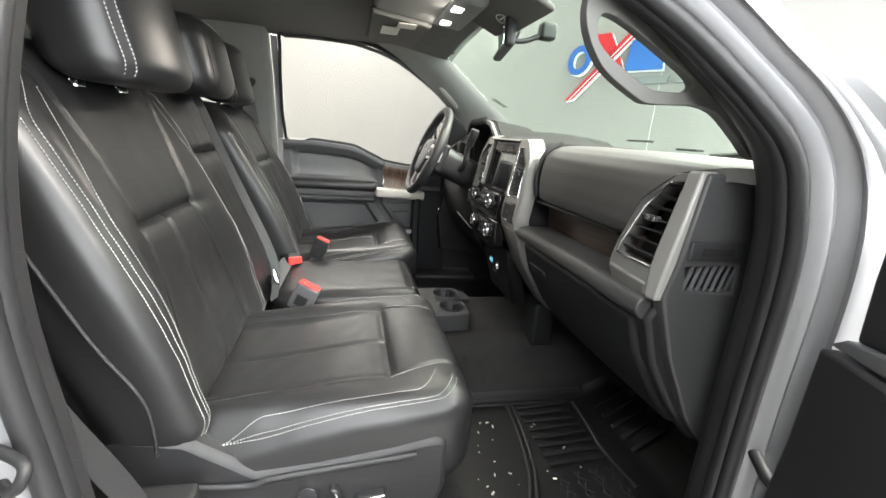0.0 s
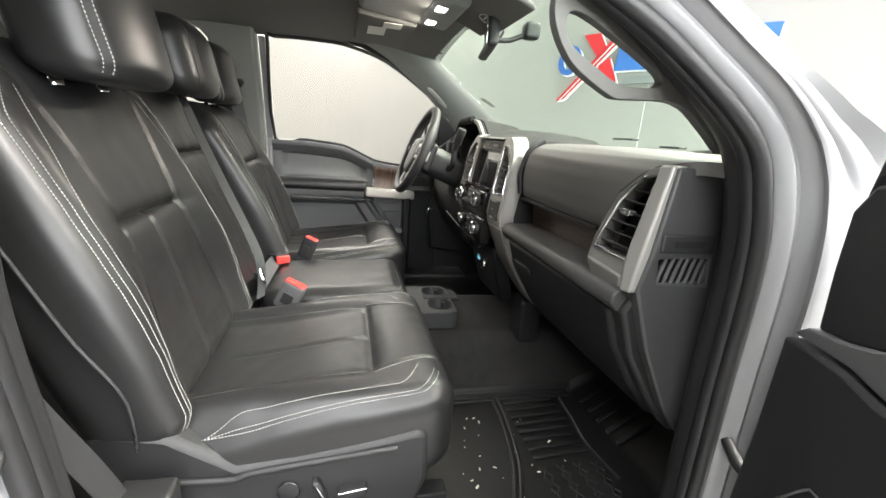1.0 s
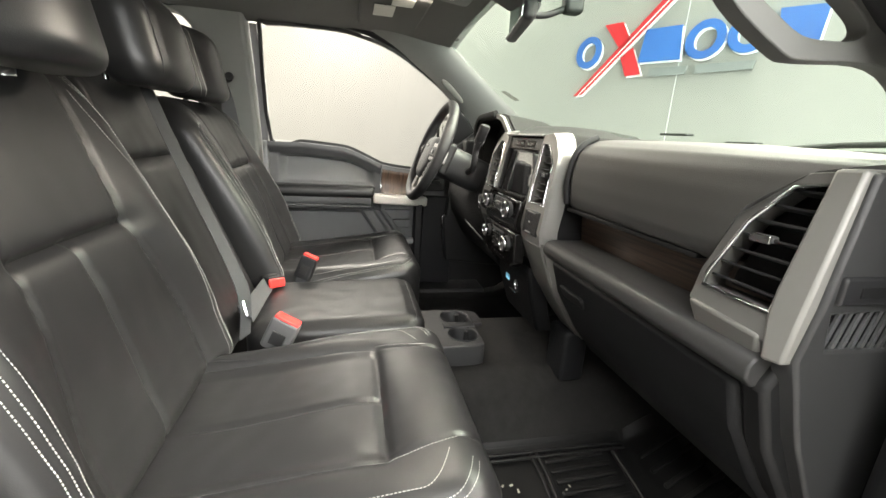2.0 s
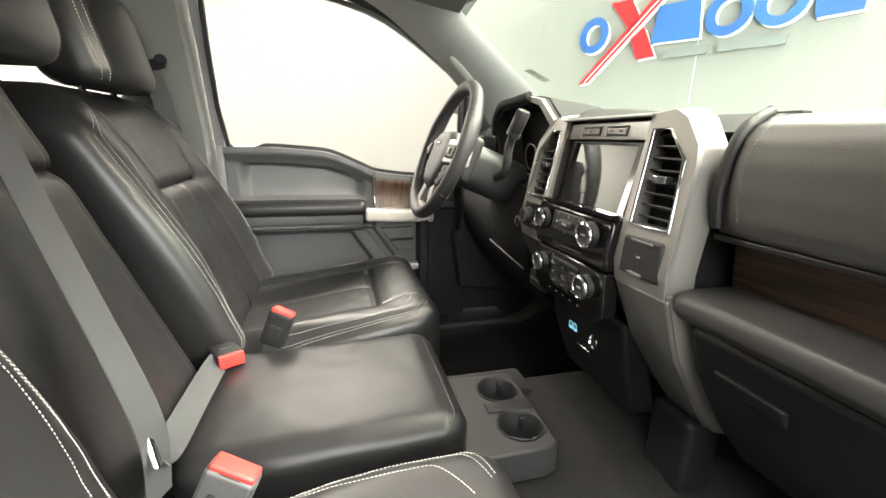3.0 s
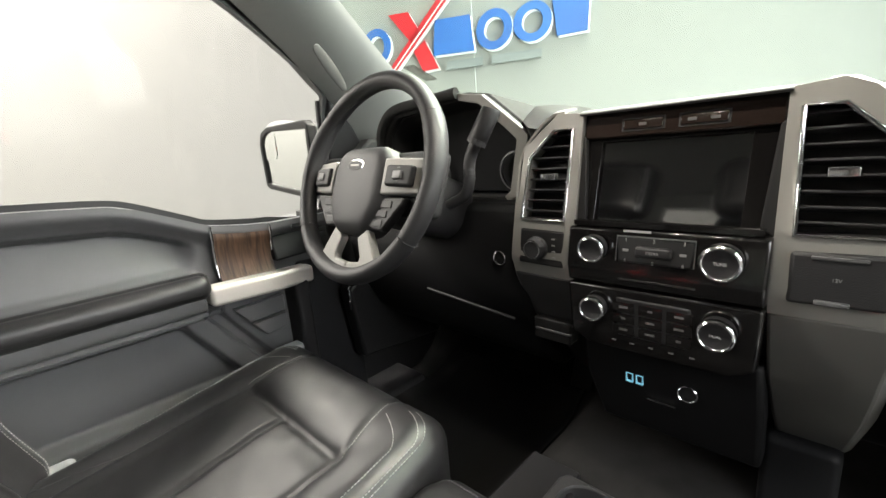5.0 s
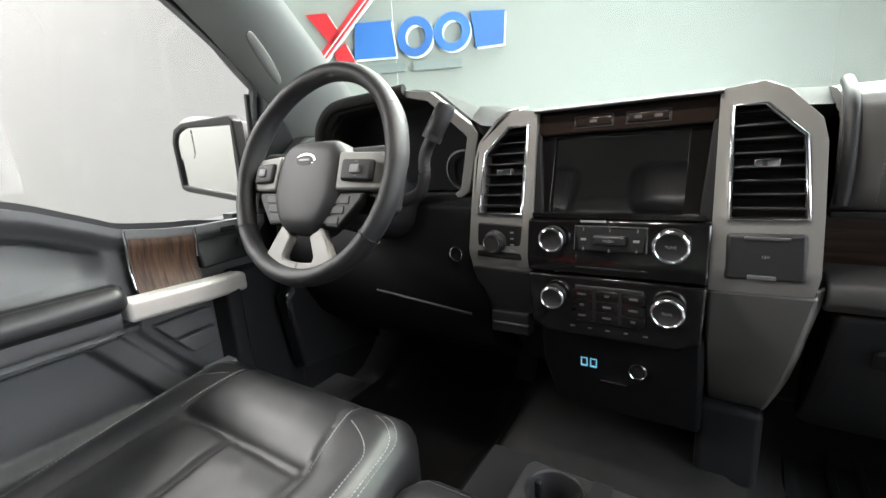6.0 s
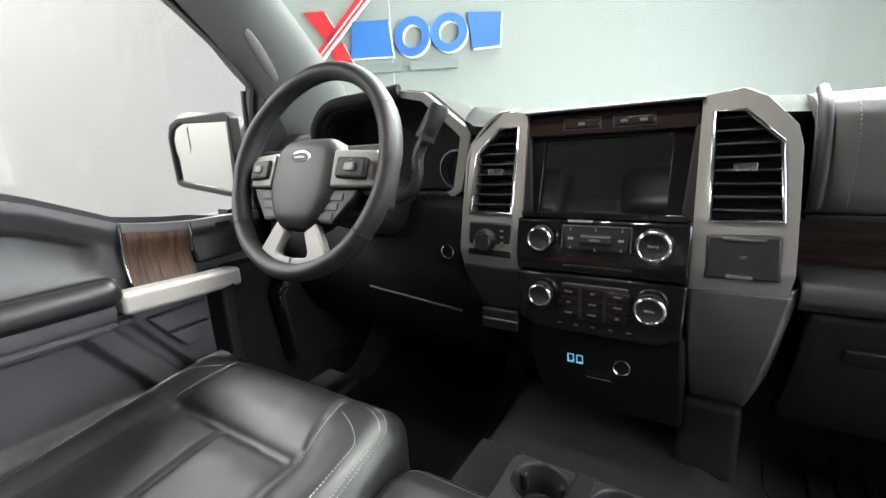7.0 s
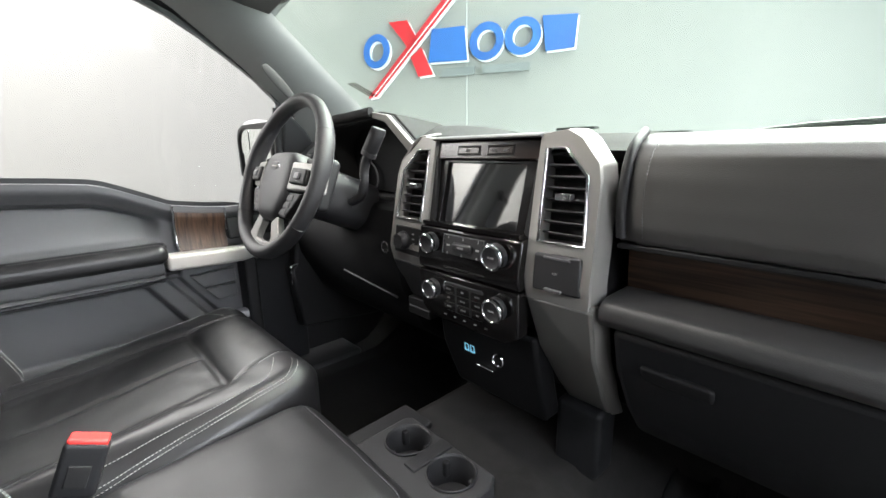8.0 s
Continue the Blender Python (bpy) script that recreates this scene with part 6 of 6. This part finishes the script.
part("mat_tray", sheet(lambda u, v: (-mat_skin(u, v)[0], *mat_skin(u, v)[1:]), 20, 24, 0.004), RUBBER, dmat)
pedals = thing("pedals", "black pedals in the dark driver's footwell", "pedals", (-0.42, 0.80, 0.85))
part("brake_pedal", soft_box((0.12, 0.02, 0.06), 0.008, 0.05, lambda x, y, z: (-0.40 + x, 0.80 + y + 0.4 * z, 0.90 + z)), RUBBER, pedals)
part("gas_pedal", soft_box((0.06, 0.02, 0.13), 0.008, 0.05, lambda x, y, z: (-0.27 + x, 0.82 + y + 0.5 * z, 0.86 + z)), RUBBER, pedals)

# ---- overhead: console, visors, inside mirror ----
over = thing("overhead_console", "grey overhead console with two lit map lamps", "overhead console", (-0.03, 0.2, 1.80))
part("console_body", soft_box((0.30, 0.28, 0.045), 0.018, 0.05, lambda x, y, z: (0.0 + x, 0.20 + y, 1.808 + z - 0.12 * y)), TRIM, over)
for x in (-0.082, 0.068):
    part("map_lamp", soft_box((0.045, 0.03, 0.008), 0.003, 0.05, lambda a, b, c: (x + a, 0.275 + b, 1.778 + c)), LAMP, over, "small lit map lamp")
part("lamp_bezel", soft_box((0.26, 0.07, 0.012), 0.005, 0.05, lambda a, b, c: (0.0 + a, 0.275 + b, 1.785 + c)), PLASTIC_GREY, over)
visor = thing("sun_visor", "grey sun visor folded up with paper labels", "sun visor", (-0.36, 0.18, 1.80))
part("visor_panel", soft_box((0.40, 0.19, 0.02), 0.009, 0.06, lambda x, y, z: (-0.35 + x, 0.15 + y, 1.792 + z - 0.10 * y)), LINER, visor)
part("label", box(-0.365, -0.25, 0.095, 0.155, 1.7795, 1.7815, 0.0006, m=pose(0, 0, 0.0)), PAPER, visor, "pale printed label")
part("label", box(-0.23, -0.16, 0.14, 0.20, 1.7760, 1.7780, 0.0006), PAPER, visor, "pale printed label")
pv = thing("sun_visor", "grey sun visor with a round label hanging by the mirror", "sun visor", (0.12, 0.40, 1.77))
part("visor_panel", soft_box((0.36, 0.15, 0.016), 0.007, 0.06, lambda x, y, z: (0.10 + x, 0.385 + y, 1.784 + z - 0.40 * y)), LINER, pv)
part("round_label", lathe([(0.030, 0.0), (0.030, -0.0012), (0.027, -0.0012), (0.027, 0.0)], pose(0.075, 0.410, 1.7655, -21.8)), PAPER, pv, "pale round warning ring")
for k in range(3):
    part("label_bar", box(-0.016, 0.016, -0.002, 0.002, -0.001, 0.0, 0.0004, m=pose(0.075, 0.410, 1.7655, -21.8) @ pose(0, -0.012 + 0.012 * k, 0)), PAPER, pv)
rear = thing("rear_view_mirror", "black inside mirror on an arm at the windscreen", "rear view mirror", (0, 0.45, 1.74))
part("mirror_shell", soft_box((0.25, 0.035, 0.08), 0.014, 0.03, lambda x, y, z: (-0.01 + x, 0.44 + y - 0.20 * x, 1.735 + z)), PLASTIC, rear)
part("mirror_glass", soft_box((0.235, 0.004, 0.068), 0.0018, 0.05, lambda x, y, z: (-0.01 + x, 0.4225 + y - 0.20 * x, 1.735 + z)), MIRROR, rear)
part("arm", tube(spline([(0, 0.455, 1.735), (0, 0.50, 1.738), (0, 0.535, 1.752), (0, 0.56, 1.765)], 4), 0.008), PLASTIC_DARK, rear)
part("mount", soft_box((0.04, 0.05, 0.05), 0.012, 0.03, lambda x, y, z: (x, 0.57 + y, 1.772 + z)), PLASTIC_DARK, rear)
part("cable", tube(spline([(0.0, 0.46, 1.79), (0.005, 0.48, 1.765), (0.0, 0.47, 1.735)], 5), 0.004), SEAL, rear)

# ---- wipers at the foot of the windscreen ----
wip = thing("wiper", "black wiper arm at the foot of the windscreen", "wiper", (0.35, 1.0, 1.45), group="wipers")
part("arm", tube([(0.20, 1.06, 1.452), (0.36, 1.05, 1.468), (0.56, 1.02, 1.475)], 0.007), SEAL, wip)
part("blade", tube([(0.22, 1.075, 1.452), (0.60, 1.04, 1.452)], 0.006), SEAL, wip)
for x0, x1, z in ((-0.22, -0.10, 1.487), (0.05, 0.14, 1.466)):
    w = thing("washer_nozzle", "small black cowl piece behind the glass", "cowl piece", (x0, 1.08, z))
    part("body", box(x0, x1, 1.06, 1.09, z - 0.004, z + 0.003, 0.002), SEAL, w)
structure("cowl", box(-0.80, 0.80, 1.03, 1.3, 1.36, 1.438, 0.01), PLASTIC_DARK, "black cowl below the windscreen", "cowl")

# ---- open passenger door ----
pd = thing("passenger_door", "open front door with black and charcoal inner panel", "door", (0.95, 0.64, 0.75))
DOOR = Matrix.Translation((0.945, 0.625, 0)) @ Matrix.Rotation(radians(-22), 4, "Z")


def dplate(outline, x_off, thick):
    return plate(outline, (), lambda a, z, d: DOOR @ Vector((a, x_off + d, z)), thick)


part("lower_panel", dplate([(0.009, 1.234), (0.056, 1.236), (0.106, 1.237), (0.15, 1.229), (0.75, 1.215), (0.75, 0.70), (-0.018, 0.70), (0.0, 0.985), (0.007, 1.09)], -0.05, 0.10), PLASTIC, pd, "black lower door panel", bevel=0.006)
part("door_ledge", dplate([(0.012, 1.240), (0.034, 1.256), (0.085, 1.262), (0.124, 1.272), (0.17, 1.292), (0.75, 1.30), (0.75, 1.219), (0.15, 1.233), (0.106, 1.241), (0.056, 1.240)], -0.044, 0.09), PLASTIC_GREY, pd, "charcoal ledge along the door panel", bevel=0.003)
part("upper_panel", dplate([(0.036, 1.256), (0.030, 1.33), (0.029, 1.398), (0.05, 1.43), (0.25, 1.45), (0.75, 1.45), (0.75, 1.298), (0.17, 1.290), (0.124, 1.270), (0.085, 1.260)], -0.035, 0.08), LEATHER_SIDE, pd, "black upper door panel", bevel=0.005)
part("sail_panel", dplate([(0.031, 1.402), (0.042, 1.468), (0.055, 1.523), (0.09, 1.61), (0.12, 1.61), (0.20, 1.455), (0.05, 1.434)], -0.03, 0.05), PLASTIC, pd, bevel=0.006)
part("pocket_line", tube([DOOR @ Vector((a, -0.052, z)) for a, z in ((0.04, 0.985), (0.108, 1.083), (0.121, 1.098), (0.16, 1.10), (0.20, 1.06))], 0.0016), PLASTIC_GREY, pd)
part("window_frame", sweep([DOOR @ Vector((a, 0.0, z)) for a, z in ((0.075, 1.45), (0.085, 1.52), (0.16, 1.60), (0.30, 1.72), (0.45, 1.80), (0.75, 1.82))], ring2d(0.03, 0.022, 10)), SEAL, pd)
part("outer_skin", dplate([(0.03, 1.36), (0.75, 1.40), (0.75, 0.6), (0.0, 0.6)], 0.06, 0.05), PAINT, pd, bevel=0.01)
part("check_arm", tube([(0.885, 0.60, 1.03), (0.915, 0.592, 1.015), (0.935, 0.60, 1.0)], 0.009), PLASTIC_DARK, pd)
